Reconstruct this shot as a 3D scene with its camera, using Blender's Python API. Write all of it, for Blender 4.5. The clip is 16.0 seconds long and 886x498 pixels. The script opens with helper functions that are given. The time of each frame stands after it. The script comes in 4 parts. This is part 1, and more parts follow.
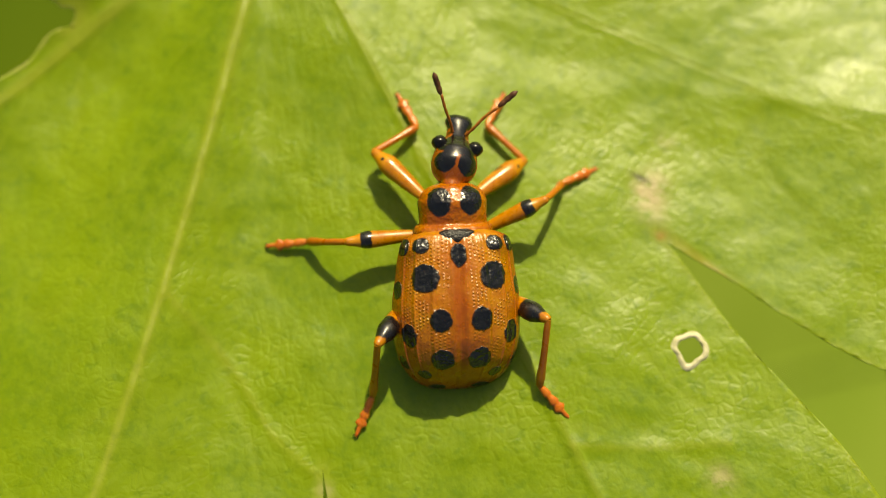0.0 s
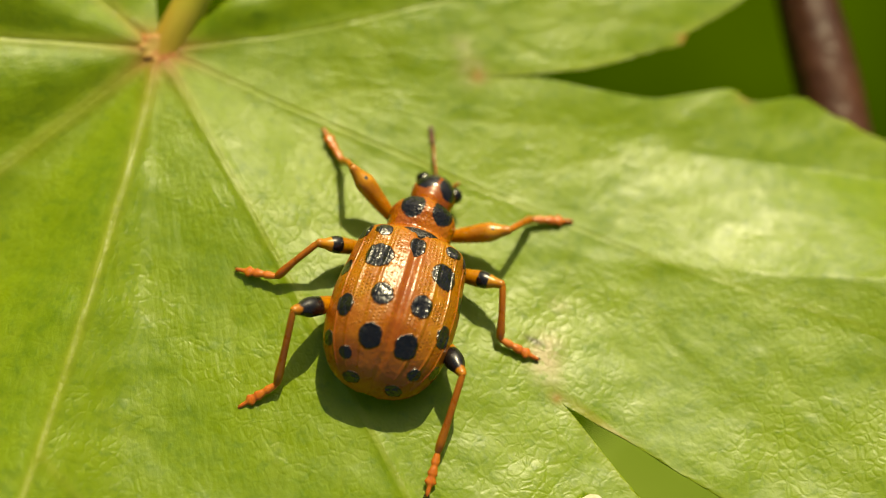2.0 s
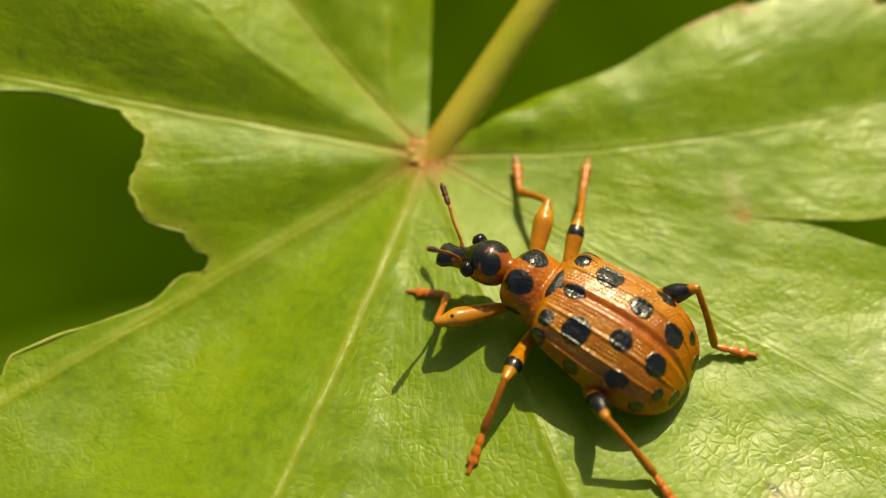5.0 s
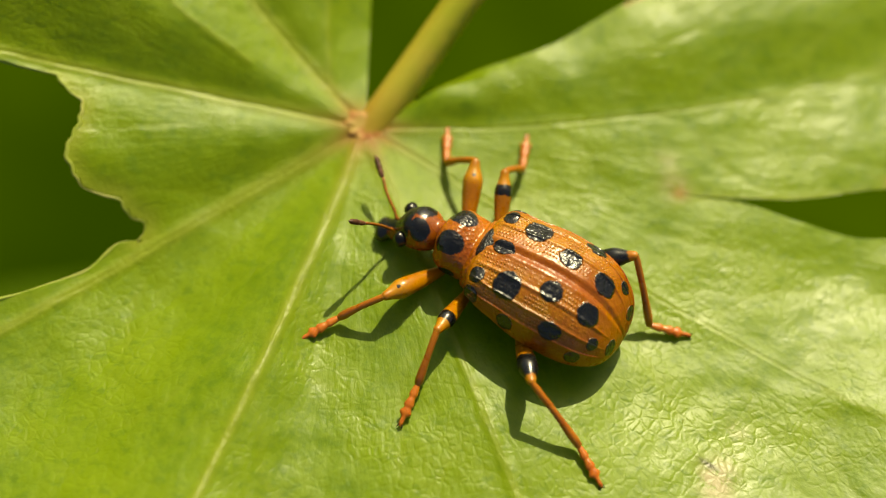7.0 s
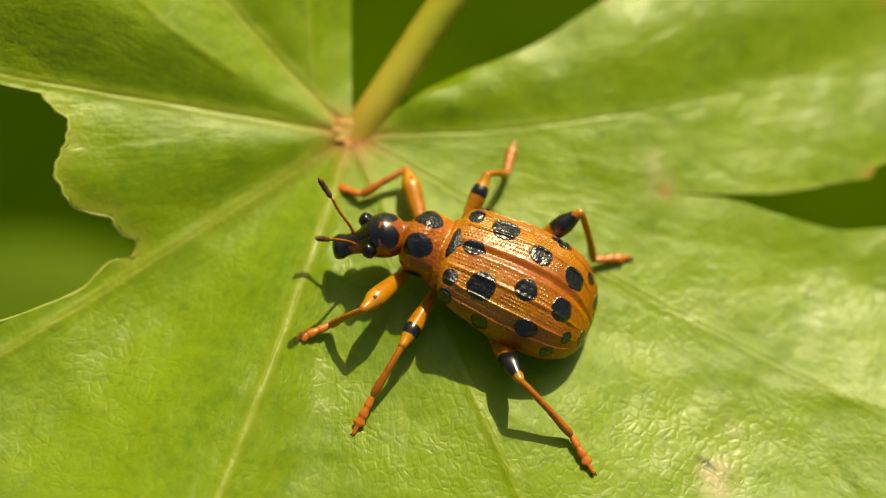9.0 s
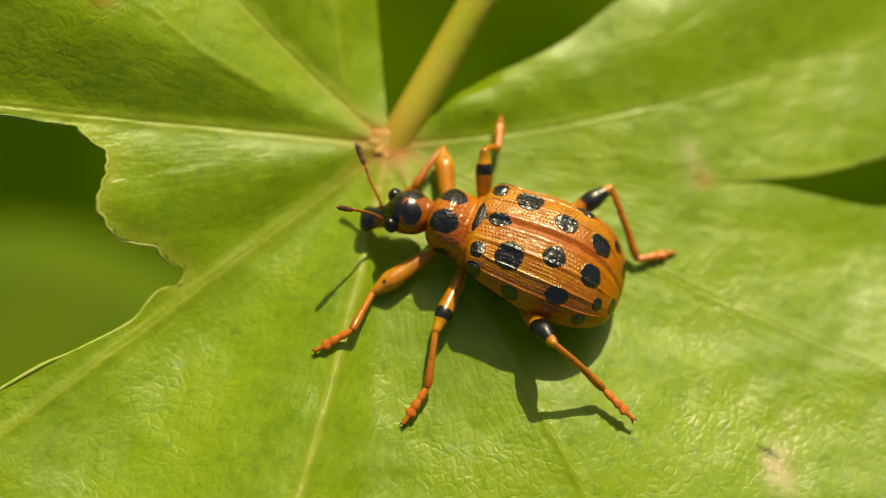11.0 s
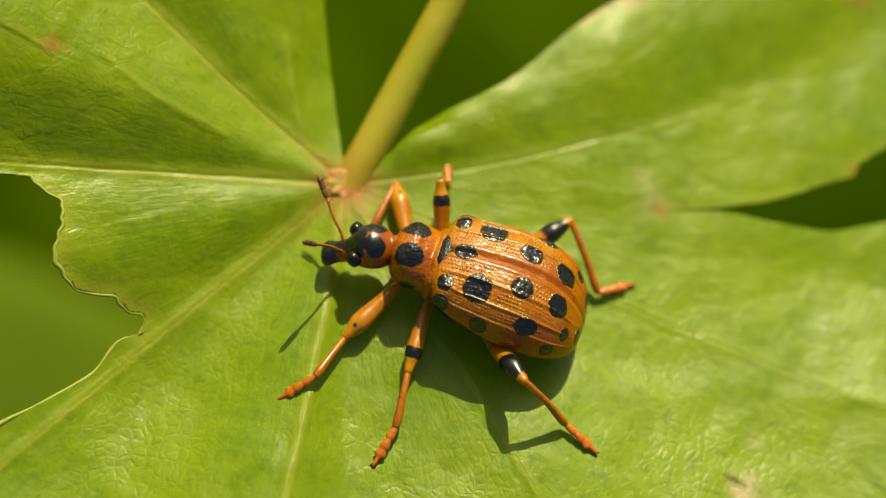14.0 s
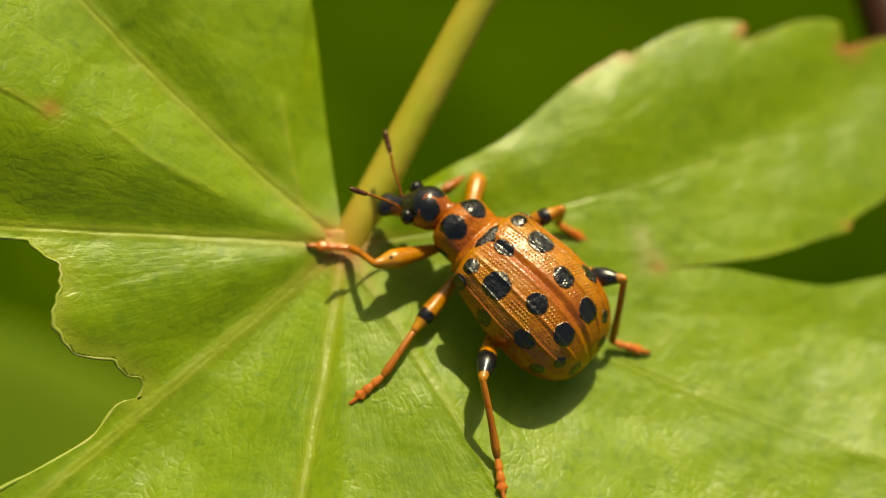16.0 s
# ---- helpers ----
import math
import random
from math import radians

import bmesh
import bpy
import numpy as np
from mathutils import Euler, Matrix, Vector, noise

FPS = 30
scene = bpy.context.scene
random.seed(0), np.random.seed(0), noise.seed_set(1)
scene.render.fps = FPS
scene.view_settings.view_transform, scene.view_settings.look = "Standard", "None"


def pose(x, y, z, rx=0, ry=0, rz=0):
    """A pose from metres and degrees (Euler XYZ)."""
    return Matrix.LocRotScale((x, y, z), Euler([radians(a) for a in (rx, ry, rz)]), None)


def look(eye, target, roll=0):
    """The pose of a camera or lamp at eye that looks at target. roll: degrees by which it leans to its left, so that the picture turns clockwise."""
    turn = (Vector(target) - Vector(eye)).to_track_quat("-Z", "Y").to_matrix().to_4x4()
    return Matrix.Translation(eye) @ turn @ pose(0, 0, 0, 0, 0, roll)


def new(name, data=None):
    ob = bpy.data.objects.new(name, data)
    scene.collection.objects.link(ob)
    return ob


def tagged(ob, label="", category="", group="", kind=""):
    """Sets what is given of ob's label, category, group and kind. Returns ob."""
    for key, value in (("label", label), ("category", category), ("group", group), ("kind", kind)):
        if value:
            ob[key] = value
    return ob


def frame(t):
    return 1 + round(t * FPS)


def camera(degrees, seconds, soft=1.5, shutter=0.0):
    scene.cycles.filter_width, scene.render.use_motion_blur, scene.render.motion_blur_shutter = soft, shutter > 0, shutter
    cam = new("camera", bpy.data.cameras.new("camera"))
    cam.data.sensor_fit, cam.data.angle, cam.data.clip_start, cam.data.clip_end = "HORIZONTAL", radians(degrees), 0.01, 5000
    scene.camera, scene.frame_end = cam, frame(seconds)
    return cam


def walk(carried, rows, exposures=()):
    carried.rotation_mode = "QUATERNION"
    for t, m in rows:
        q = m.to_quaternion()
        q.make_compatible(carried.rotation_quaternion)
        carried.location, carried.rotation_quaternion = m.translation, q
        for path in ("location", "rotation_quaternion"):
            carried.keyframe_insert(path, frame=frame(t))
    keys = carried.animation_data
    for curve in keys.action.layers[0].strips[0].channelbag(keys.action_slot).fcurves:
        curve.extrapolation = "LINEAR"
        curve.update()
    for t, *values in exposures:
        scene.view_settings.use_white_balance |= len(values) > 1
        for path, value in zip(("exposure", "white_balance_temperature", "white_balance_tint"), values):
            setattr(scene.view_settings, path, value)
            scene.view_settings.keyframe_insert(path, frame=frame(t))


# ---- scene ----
MM = 0.001  # the plan below is in millimetres


def mm_pose(x, y, z, rx=0, ry=0, rz=0):
    return pose(x * MM, y * MM, z * MM, rx, ry, rz)


# ---- camera ----
cam = camera(26.63, 16.0, soft=1.05)
cam.data.dof.use_dof = True
cam.data.dof.focus_distance = 0.0538
cam.data.dof.aperture_fstop = 28
walk(cam, [
    (0.0, mm_pose(2.46, -20.81, 55.36, 9.64, -5.57, 7.14)),
    (0.5, mm_pose(1.78, -22.80, 54.63, 12.53, -6.29, 5.90)),
    (1.0, mm_pose(1.56, -24.05, 54.10, 16.00, -8.41, 4.29)),
    (1.5, mm_pose(1.61, -25.36, 53.65, 17.93, -9.31, 5.31)),
    (2.0, mm_pose(2.23, -26.19, 52.28, 20.92, -9.88, 5.47)),
    (2.5, mm_pose(5.42, -25.73, 52.25, 21.27, -5.99, 5.43)),
    (3.0, mm_pose(6.04, -25.54, 52.16, 23.10, -5.55, 6.52)),
    (3.5, mm_pose(6.17, -24.89, 52.39, 23.86, -3.80, 8.58)),
    (4.0, mm_pose(4.84, -27.32, 50.86, 25.04, -3.24, 12.78)),
    (6.5, mm_pose(2.32, -28.57, 50.02, 26.34, -8.56, 14.44)),
    (7.0, mm_pose(1.89, -28.65, 50.02, 25.64, -8.56, 14.05)),
    (7.5, mm_pose(1.51, -27.69, 50.59, 24.31, -7.52, 12.26)),
    (8.0, mm_pose(-0.03, -27.99, 50.45, 23.39, -8.28, 12.68)),
    (8.5, mm_pose(-0.53, -27.06, 50.60, 23.50, -9.44, 11.21)),
    (9.0, mm_pose(-2.08, -26.62, 51.18, 23.02, -10.99, 10.95)),
    (11.5, mm_pose(-6.73, -24.49, 51.30, 21.41, -11.96, 6.06)),
    (12.0, mm_pose(-8.09, -24.09, 50.94, 21.05, -13.37, 5.91)),
    (12.5, mm_pose(-8.80, -24.26, 50.70, 21.56, -12.44, 5.01)),
    (13.0, mm_pose(-8.79, -24.48, 50.66, 21.71, -11.50, 4.28)),
    (13.5, mm_pose(-8.74, -24.88, 50.29, 23.48, -13.54, 3.26)),
    (14.0, mm_pose(-8.34, -23.69, 51.01, 22.05, -14.11, 3.59)),
    (14.5, mm_pose(-8.62, -24.05, 50.75, 22.49, -15.20, 3.08)),
    (15.0, mm_pose(-9.13, -24.54, 50.24, 23.27, -14.80, 2.73)),
    (15.5, mm_pose(-8.84, -24.64, 50.30, 23.94, -14.22, 2.37)),
    (16.0, mm_pose(-9.10, -23.57, 50.80, 23.95, -14.64, 2.67)),
], exposures=[(0.0, 0.03, 7500, 5), (2.5, -0.05, 7500, 3), (6.5, 0.02, 7500, 1), (9.0, 0.05, 7500, 2), (16.0, 0.05, 7500, 1)])

# ---- sky, sun ----
SUN_AZ, SUN_EL = 91.0, 50.0   # degrees; azimuth from +x towards +y
world = bpy.data.worlds.new("sky")
scene.world = world
world.use_nodes = True
sky = world.node_tree.nodes.new("ShaderNodeTexSky")
sky.sky_type, sky.sun_disc = "NISHITA", False
sky.dust_density, sky.ozone_density = 5.0, 0.4
sky.sun_elevation, sky.sun_rotation = radians(SUN_EL), radians(90 - SUN_AZ)
world.node_tree.links.new(sky.outputs[0], world.node_tree.nodes["Background"].inputs[0])
world.node_tree.nodes["Background"].inputs[1].default_value = 0.07
sun = new("sun", bpy.data.lights.new("sun", "SUN"))
sun.data.energy, sun.data.angle, sun.data.color = 4.9, radians(0.5), (1.0, 0.91, 0.64)
sun_way = Vector((math.cos(radians(SUN_EL)) * math.cos(radians(SUN_AZ)),
                  math.cos(radians(SUN_EL)) * math.sin(radians(SUN_AZ)), math.sin(radians(SUN_EL))))
sun.matrix_world = look(sun_way * 0.5, (0, 0, 0))


# ---- materials ----
class Nodes:
    """A small wrapper to write node materials in few lines."""

    def __init__(self, name):
        self.mat = bpy.data.materials.new(name)
        self.mat.use_nodes = True
        self.tree = self.mat.node_tree
        self.bsdf = self.tree.nodes["Principled BSDF"]
        self.out = self.tree.nodes["Material Output"]

    def put(self, kind, **values):
        node = self.tree.nodes.new("ShaderNode" + kind)
        for key, value in values.items():
            setattr(node, key, value)
        return node

    def link(self, a, b):
        self.tree.links.new(a, b)

    def value(self, socket, v):
        if isinstance(v, bpy.types.NodeSocket):
            self.link(v, socket)
        else:
            socket.default_value = v

    def coords(self):
        return self.put("TexCoord").outputs["Object"]

    def noise(self, scale, detail=3.0, rough=0.55, vector=None):
        n = self.put("TexNoise")
        n.inputs["Scale"].default_value, n.inputs["Detail"].default_value = scale, detail
        n.inputs["Roughness"].default_value = rough
        self.link(vector or self.coords(), n.inputs["Vector"])
        return n.outputs["Fac"]

    def voronoi(self, scale, feature="F1", vector=None):
        n = self.put("TexVoronoi", feature=feature)
        n.inputs["Scale"].default_value = scale
        self.link(vector or self.coords(), n.inputs["Vector"])
        return n.outputs["Distance"]

    def math(self, op, a, b=0.0, c=0.0):
        n = self.put("Math", operation=op)
        for socket, v in zip(n.inputs, (a, b, c)):
            self.value(socket, v)
        return n.outputs[0]

    def span(self, v, a, b, lo=0.0, hi=1.0):
        n = self.put("MapRange", interpolation_type="SMOOTHSTEP")
        for socket, x in zip(n.inputs, (v, a, b, lo, hi)):
            self.value(socket, x)
        return n.outputs[0]

    def mix(self, fac, a, b):
        n = self.put("Mix", data_type="RGBA")
        self.value(n.inputs["Factor"], fac)
        for socket, v in ((n.inputs[6], a), (n.inputs[7], b)):
            self.value(socket, (*v, 1.0) if isinstance(v, tuple) else v)
        return n.outputs[2]

    def attr(self, name):
        return self.put("Attribute", attribute_name=name).outputs["Fac"]

    def bump(self, height, distance, strength=1.0, after=None):
        n = self.put("Bump")
        n.inputs["Strength"].default_value, n.inputs["Distance"].default_value = strength, distance
        self.link(height, n.inputs["Height"])
        if after:
            self.link(after, n.inputs["Normal"])
        return n.outputs[0]

    def surface(self, colour, rough, normal=None, spec=0.5, coat=0.0):
        self.value(self.bsdf.inputs["Base Color"], (*colour, 1.0) if isinstance(colour, tuple) else colour)
        self.value(self.bsdf.inputs["Roughness"], rough)
        self.bsdf.inputs["Specular IOR Level"].default_value = spec
        self.bsdf.inputs["Coat Weight"].default_value = coat
        self.bsdf.inputs["Coat Roughness"].default_value = 0.12
        if normal:
            self.link(normal, self.bsdf.inputs["Normal"])
        return self.mat

    def translucent(self, colour, share):
        t, m = self.put("BsdfTranslucent"), self.put("MixShader")
        self.value(t.inputs[0], (*colour, 1.0) if isinstance(colour, tuple) else colour)
        self.value(m.inputs[0], share)
        self.link(self.bsdf.outputs[0], m.inputs[1])
        self.link(t.outputs[0], m.inputs[2])
        self.link(m.outputs[0], self.out.inputs[0])
        return self.mat


def leaf_material():
    n = Nodes("green_leaf_blade")
    vein, tip, scar, dark = n.attr("vein"), n.attr("red"), n.attr("scar"), n.attr("dark")
    blotch = n.noise(260, 4.0, 0.6)
    fine = n.noise(1500, 3.0, 0.6)
    warp = n.put("MixRGB", blend_type="ADD")
    warp.inputs[0].default_value = 0.0006
    tangle = n.put("TexNoise")
    tangle.inputs["Scale"].default_value = 900
    n.link(n.coords(), tangle.inputs["Vector"])
    n.link(n.coords(), warp.inputs[1])
    n.link(tangle.outputs["Color"], warp.inputs[2])
    net = n.voronoi(1300, "DISTANCE_TO_EDGE", warp.outputs[0])
    c = n.mix(n.span(blotch, 0.3, 0.7), (0.165, 0.272, 0.001), (0.268, 0.372, 0.002))
    c = n.mix(n.math("MULTIPLY", n.span(fine, 0.35, 0.75), 0.3), c, (0.27, 0.385, 0.004))
    c = n.mix(n.math("MULTIPLY", n.span(net, 0.07, 0.0), 0.16), c, (0.09, 0.18, 0.002))
    c = n.mix(n.math("MULTIPLY", n.span(n.noise(3800, 3.0, 0.65), 0.40, 0.62), 0.55), c, (0.275, 0.395, 0.005))
    c = n.mix(n.math("MULTIPLY", n.span(n.noise(2600, 3.0, 0.65), 0.52, 0.7), 0.5), c, (0.10, 0.20, 0.002))
    c = n.mix(n.math("MULTIPLY", vein, 0.55), c, (0.44, 0.46, 0.05))
    scar = n.math("MULTIPLY", scar, n.span(n.noise(2200, 3.0, 0.7), 0.3, 0.55))
    c = n.mix(scar, c, (0.60, 0.50, 0.27))
    c = n.mix(tip, c, (0.50, 0.17, 0.05))
    c = n.mix(dark, c, (0.05, 0.025, 0.01))
    # streaks that fan out from the hub, on the blade's own directions
    fan = n.put("CombineXYZ")
    n.link(n.math("MULTIPLY", n.attr("way"), 9.0), fan.inputs[0])
    n.link(n.math("MULTIPLY", n.attr("far"), 0.28), fan.inputs[1])
    streak = n.noise(4.0, 4.0, 0.6, fan.outputs[0])
    nor = n.bump(streak, 0.00010, 0.30)
    # quilted cells between the smallest veins, and skin grain
    nor = n.bump(n.math("ADD", n.noise(800, 3.0, 0.55), n.math("MULTIPLY", n.span(net, 0.0, 0.3), 0.13)), 0.00005, 0.22, nor)
    cells = n.voronoi(3200, "DISTANCE_TO_EDGE", warp.outputs[0])
    nor = n.bump(n.math("MULTIPLY", n.span(cells, 0.0, 0.25), n.span(blotch, 0.3, 0.7, 0.1, 1.0)), 0.000022, 0.33, nor)
    nor = n.bump(n.noise(5200, 3.0, 0.6), 0.000014, 0.4, nor)
    sheen = n.math("ADD", n.span(fine, 0.2, 0.8, 0.0, 0.09), n.span(n.noise(330, 3.0, 0.6), 0.35, 0.65, 0.325, 0.42))
    n.surface(c, sheen, nor, 0.52)
    return n.translucent((0.30, 0.52, 0.002), 0.33)


def stalk_material():
    n = Nodes("petiole_skin")
    streak = n.noise(700, 3.0)
    c = n.mix(n.span(streak, 0.35, 0.7), (0.37, 0.39, 0.02), (0.46, 0.41, 0.04))
    c = n.mix(n.attr("red"), c, (0.45, 0.13, 0.04))
    return n.surface(c, 0.45, n.bump(n.noise(2500), 0.00005, 0.5))


def chitin_material(name, base, dark, rough=0.28, pits=0.0, black=(0.006, 0.006, 0.007), grain=0.0):
    n = Nodes(name)
    spot = n.attr("spot")
    c = n.mix(n.span(n.noise(1100, 3.0), 0.3, 0.72), base, dark)
    if pits:
        c = n.mix(n.math("MULTIPLY", n.attr("disc"), n.span(n.noise(1600, 3.0), 0.25, 0.7, 0.25, 0.9)), c, (0.50, 0.215, 0.002))
    edge = n.math("ADD", spot, n.math("MULTIPLY", n.math("SUBTRACT", n.noise(4500, 2.0), 0.5), 0.4))
    mask = n.span(edge, 0.07, -0.07)
    nor = n.bump(n.noise(3000, 2.0), 0.00002, 0.3)
    if pits:
        # rows of punctures: one cell along pu, pv for each
        pu, pv = n.attr("pu"), n.attr("pv")
        row = n.math("FLOOR", pu)
        pv = n.math("ADD", pv, n.math("MULTIPLY", n.noise(1300, 2.0), 0.9))
        pu = n.math("ADD", pu, n.math("MULTIPLY", n.noise(1100, 2.0), 0.5))
        du = n.math("SUBTRACT", n.math("FRACT", pu), 0.5)
        dv = n.math("SUBTRACT", n.math("FRACT", n.math("ADD", pv, n.math("MULTIPLY", row, 0.37))), 0.5)
        d = n.math("SQRT", n.math("ADD", n.math("MULTIPLY", du, du), n.math("MULTIPLY", dv, dv)))
        uneven = n.span(n.noise(2400, 3.0, 0.7), 0.40, 0.62, 0.05, 1.0)
        pit = n.math("MULTIPLY", n.math("MULTIPLY", n.span(d, 0.46, 0.0), n.attr("pf")), n.math("MULTIPLY", uneven, n.span(mask, 0.0, 1.0, 1.0, 0.15)))
        # a lighter yellow in each puncture paints part of its glint
        c = n.mix(n.math("MULTIPLY", pit, 0.25), c, (0.62, 0.34, 0.05))
        nor = n.bump(pit, pits, 1.0, nor)
        nor = n.bump(n.noise(7000, 2.0, 0.5), 0.000024, 0.9, nor)
        # the dark spots are wrinkled and glint
        nor = n.bump(n.math("MULTIPLY", n.noise(3800, 2.0, 0.5), mask), 0.00008, 1.0, nor)
    if grain:
        cell = n.voronoi(9000)
        nor = n.bump(cell, grain, 0.9, nor)
    c = n.mix(mask, c, black)
    n.bsdf.inputs["Subsurface Weight"].default_value = 0.12
    n.bsdf.inputs["Subsurface Radius"].default_value = (1.0, 0.42, 0.05)
    n.bsdf.inputs["Subsurface Scale"].default_value = 0.0003
    gloss = n.span(n.noise(2600, 2.0), 0.2, 0.8, rough * 0.7, rough * 1.35)
    n.surface(c, n.math("MULTIPLY", gloss, n.span(mask, 0.0, 1.0, 1.0, 0.9)), nor)
    n.link(n.span(mask, 0.0, 1.0, 0.75, 0.85), n.bsdf.inputs["Specular IOR Level"])
    return n.mat


def plain_material(name, a, b, scale, rough, bump=0.0, spec=0.5):
    n = Nodes(name)
    c = n.mix(n.span(n.noise(scale, 3.0), 0.32, 0.7), a, b)
    return n.surface(c, rough, n.bump(n.noise(scale * 4), bump, 0.6) if bump else None, spec)


LEAF = leaf_material()
STALK = stalk_material()
ORANGE = chitin_material("orange_chitin", (0.43, 0.122, 0.0003), (0.29, 0.058, 0.0002), 0.30, 0.000042)
THORAX = chitin_material("thorax_chitin", (0.48, 0.145, 0.001), (0.32, 0.07, 0.0004), 0.29, grain=0.00002)
BELLY = chitin_material("belly_chitin", (0.15, 0.035, 0.004), (0.07, 0.015, 0.003), 0.25)
HEAD = chitin_material("head_chitin", (0.36, 0.09, 0.003), (0.22, 0.045, 0.002), 0.27)
LEG = chitin_material("leg_chitin", (0.57, 0.245, 0.003), (0.38, 0.115, 0.002), 0.31)
FOOT = chitin_material("foot_chitin", (0.58, 0.17, 0.008), (0.44, 0.09, 0.005), 0.32)
CLUB = plain_material("antenna_club_brown", (0.06, 0.02, 0.008), (0.16, 0.06, 0.025), 4000, 0.5, 0.00002)
STALKLET = plain_material("antenna_stalk_amber", (0.36, 0.12, 0.01), (0.24, 0.07, 0.008), 4000, 0.3)
EYE = plain_material("glossy_black_eye", (0.004, 0.004, 0.005), (0.008, 0.007, 0.007), 4000, 0.24)
SHIELD = plain_material("wrinkled_black_shield", (0.005, 0.005, 0.006), (0.012, 0.010, 0.009), 4000, 0.3, 0.00006)
SHIN = chitin_material("shin_chitin", (0.50, 0.165, 0.004), (0.33, 0.075, 0.002), 0.32)
CLAW = plain_material("claw_dark_brown", (0.02, 0.012, 0.006), (0.05, 0.02, 0.01), 5000, 0.4)
# two tones of one leaf green: shade and sunlight are painted into them
SHADE_TONED_LEAF = plain_material("leaf_with_painted_shade", (0.058, 0.105, 0.0015), (0.088, 0.138, 0.003), 30, 0.7, 0.0, 0.1)
SUN_TONED_LEAF = plain_material("leaf_with_painted_sun", (0.14, 0.22, 0.012), (0.20, 0.28, 0.03), 60, 0.6, 0.0, 0.2)
# near-black green: the undergrowth's shade is put into its colour
UNDERGROWTH_SHADE = plain_material("undergrowth", (0.015, 0.035, 0.0005), (0.043, 0.08, 0.001), 22, 0.9, 0.0, 0.0)
BARK = plain_material("reddish_bark", (0.05, 0.015, 0.006), (0.09, 0.03, 0.012), 400, 0.42, 0.0002)
KNOT = plain_material("leaf_knot_pink", (0.48, 0.34, 0.08), (0.46, 0.17, 0.05), 1900, 0.5, 0.00003)
CALLUS = plain_material("chewed_edge_callus", (0.27, 0.34, 0.03), (0.36, 0.36, 0.09), 1200, 0.5, 0.00003)
PALE = plain_material("dry_hole_rim", (0.48, 0.46, 0.26), (0.64, 0.60, 0.42), 3000, 0.7, 0.00003)


# ---- mesh tools ----
def mesh_object(name, verts, faces, material, parent=None, label="", attrs=None, smooth=True):
    me = bpy.data.meshes.new(name)
    me.from_pydata([tuple(v) for v in verts], [], faces)
    for key, values in (attrs or {}).items():
        me.attributes.new(key, "FLOAT", "POINT").data.foreach_set("value", np.asarray(values, "f"))
    me.polygons.foreach_set("use_smooth", [smooth] * len(me.polygons))
    me.materials.append(material)
    ob = new(name, me)
    if parent:
        ob.parent = parent
    if label:
        tagged(ob, label)
    return ob


def smooth_curve(keys, values, at):
    """Smooth interpolation through few keys (monotone cubic)."""
    x, y, at = np.asarray(keys, float), np.asarray(values, float), np.asarray(at, float)
    d = np.diff(y) / np.diff(x)
    m = np.concatenate([[d[0]], np.where(d[1:] * d[:-1] > 0, 2 * d[1:] * d[:-1] / (d[1:] + d[:-1] + 1e-12), 0), [d[-1]]])
    i = np.clip(np.searchsorted(x, at, side="right") - 1, 0, len(x) - 2)
    h = x[i + 1] - x[i]
    t = np.clip((at - x[i]) / h, 0, 1)
    return ((2 * t**3 - 3 * t**2 + 1) * y[i] + (t**3 - 2 * t**2 + t) * h * m[i]
            + (3 * t**2 - 2 * t**3) * y[i + 1] + (t**3 - t**2) * h * m[i + 1])


def loft(stations, rings=40, around=32, power=2.0, along="y"):
    """A closed body along an axis. Stations: place, half width, z of centre, half height above, half height below. Millimetres."""
    st = np.array(stations, float)
    s = np.linspace(0, 1, rings)
    s = st[0, 0] + (st[-1, 0] - st[0, 0]) * (0.5 - 0.5 * np.cos(np.pi * s))
    key, order = st[:, 0], np.argsort(st[:, 0])
    w, zc, up, dn = [smooth_curve(key[order], st[order, k], s) for k in (1, 2, 3, 4)]
    a = np.linspace(0, 2 * np.pi, around, endpoint=False)
    ca, sa = np.cos(a), np.sin(a)
    px = np.sign(ca) * np.abs(ca) ** (2 / power)
    pz = np.sign(sa) * np.abs(sa) ** (2 / power)
    verts = []
    for k in range(rings):
        x = w[k] * px
        z = zc[k] + np.where(pz > 0, up[k], dn[k]) * pz
        for i in range(around):
            verts.append((x[i] * MM, s[k] * MM, z[i] * MM) if along == "y" else (s[k] * MM, x[i] * MM, z[i] * MM))
    faces = []
    for k in range(rings - 1):
        for i in range(around):
            j = (i + 1) % around
            faces.append((k * around + i, k * around + j, (k + 1) * around + j, (k + 1) * around + i))
    faces.append(tuple(range(around)))
    faces.append(tuple(range((rings - 1) * around, rings * around))[::-1])
    if (s[-1] > s[0]) == (along == "x"):
        faces = [f[::-1] for f in faces]
    return np.array(verts), faces


def spots_on(verts, spots):
    """Signed distance (in radii) from the nearest of some ellipsoidal dark spots: negative inside."""
    v = np.asarray(verts) / MM
    best = np.full(len(v), 9.0)
    for cx, cy, cz, rx, ry, rz in spots:
        d = np.sqrt(((v[:, 0] - cx) / rx) ** 2 + ((v[:, 1] - cy) / ry) ** 2 + ((v[:, 2] - cz) / rz) ** 2)
        best = np.minimum(best, d - 1)
    return best


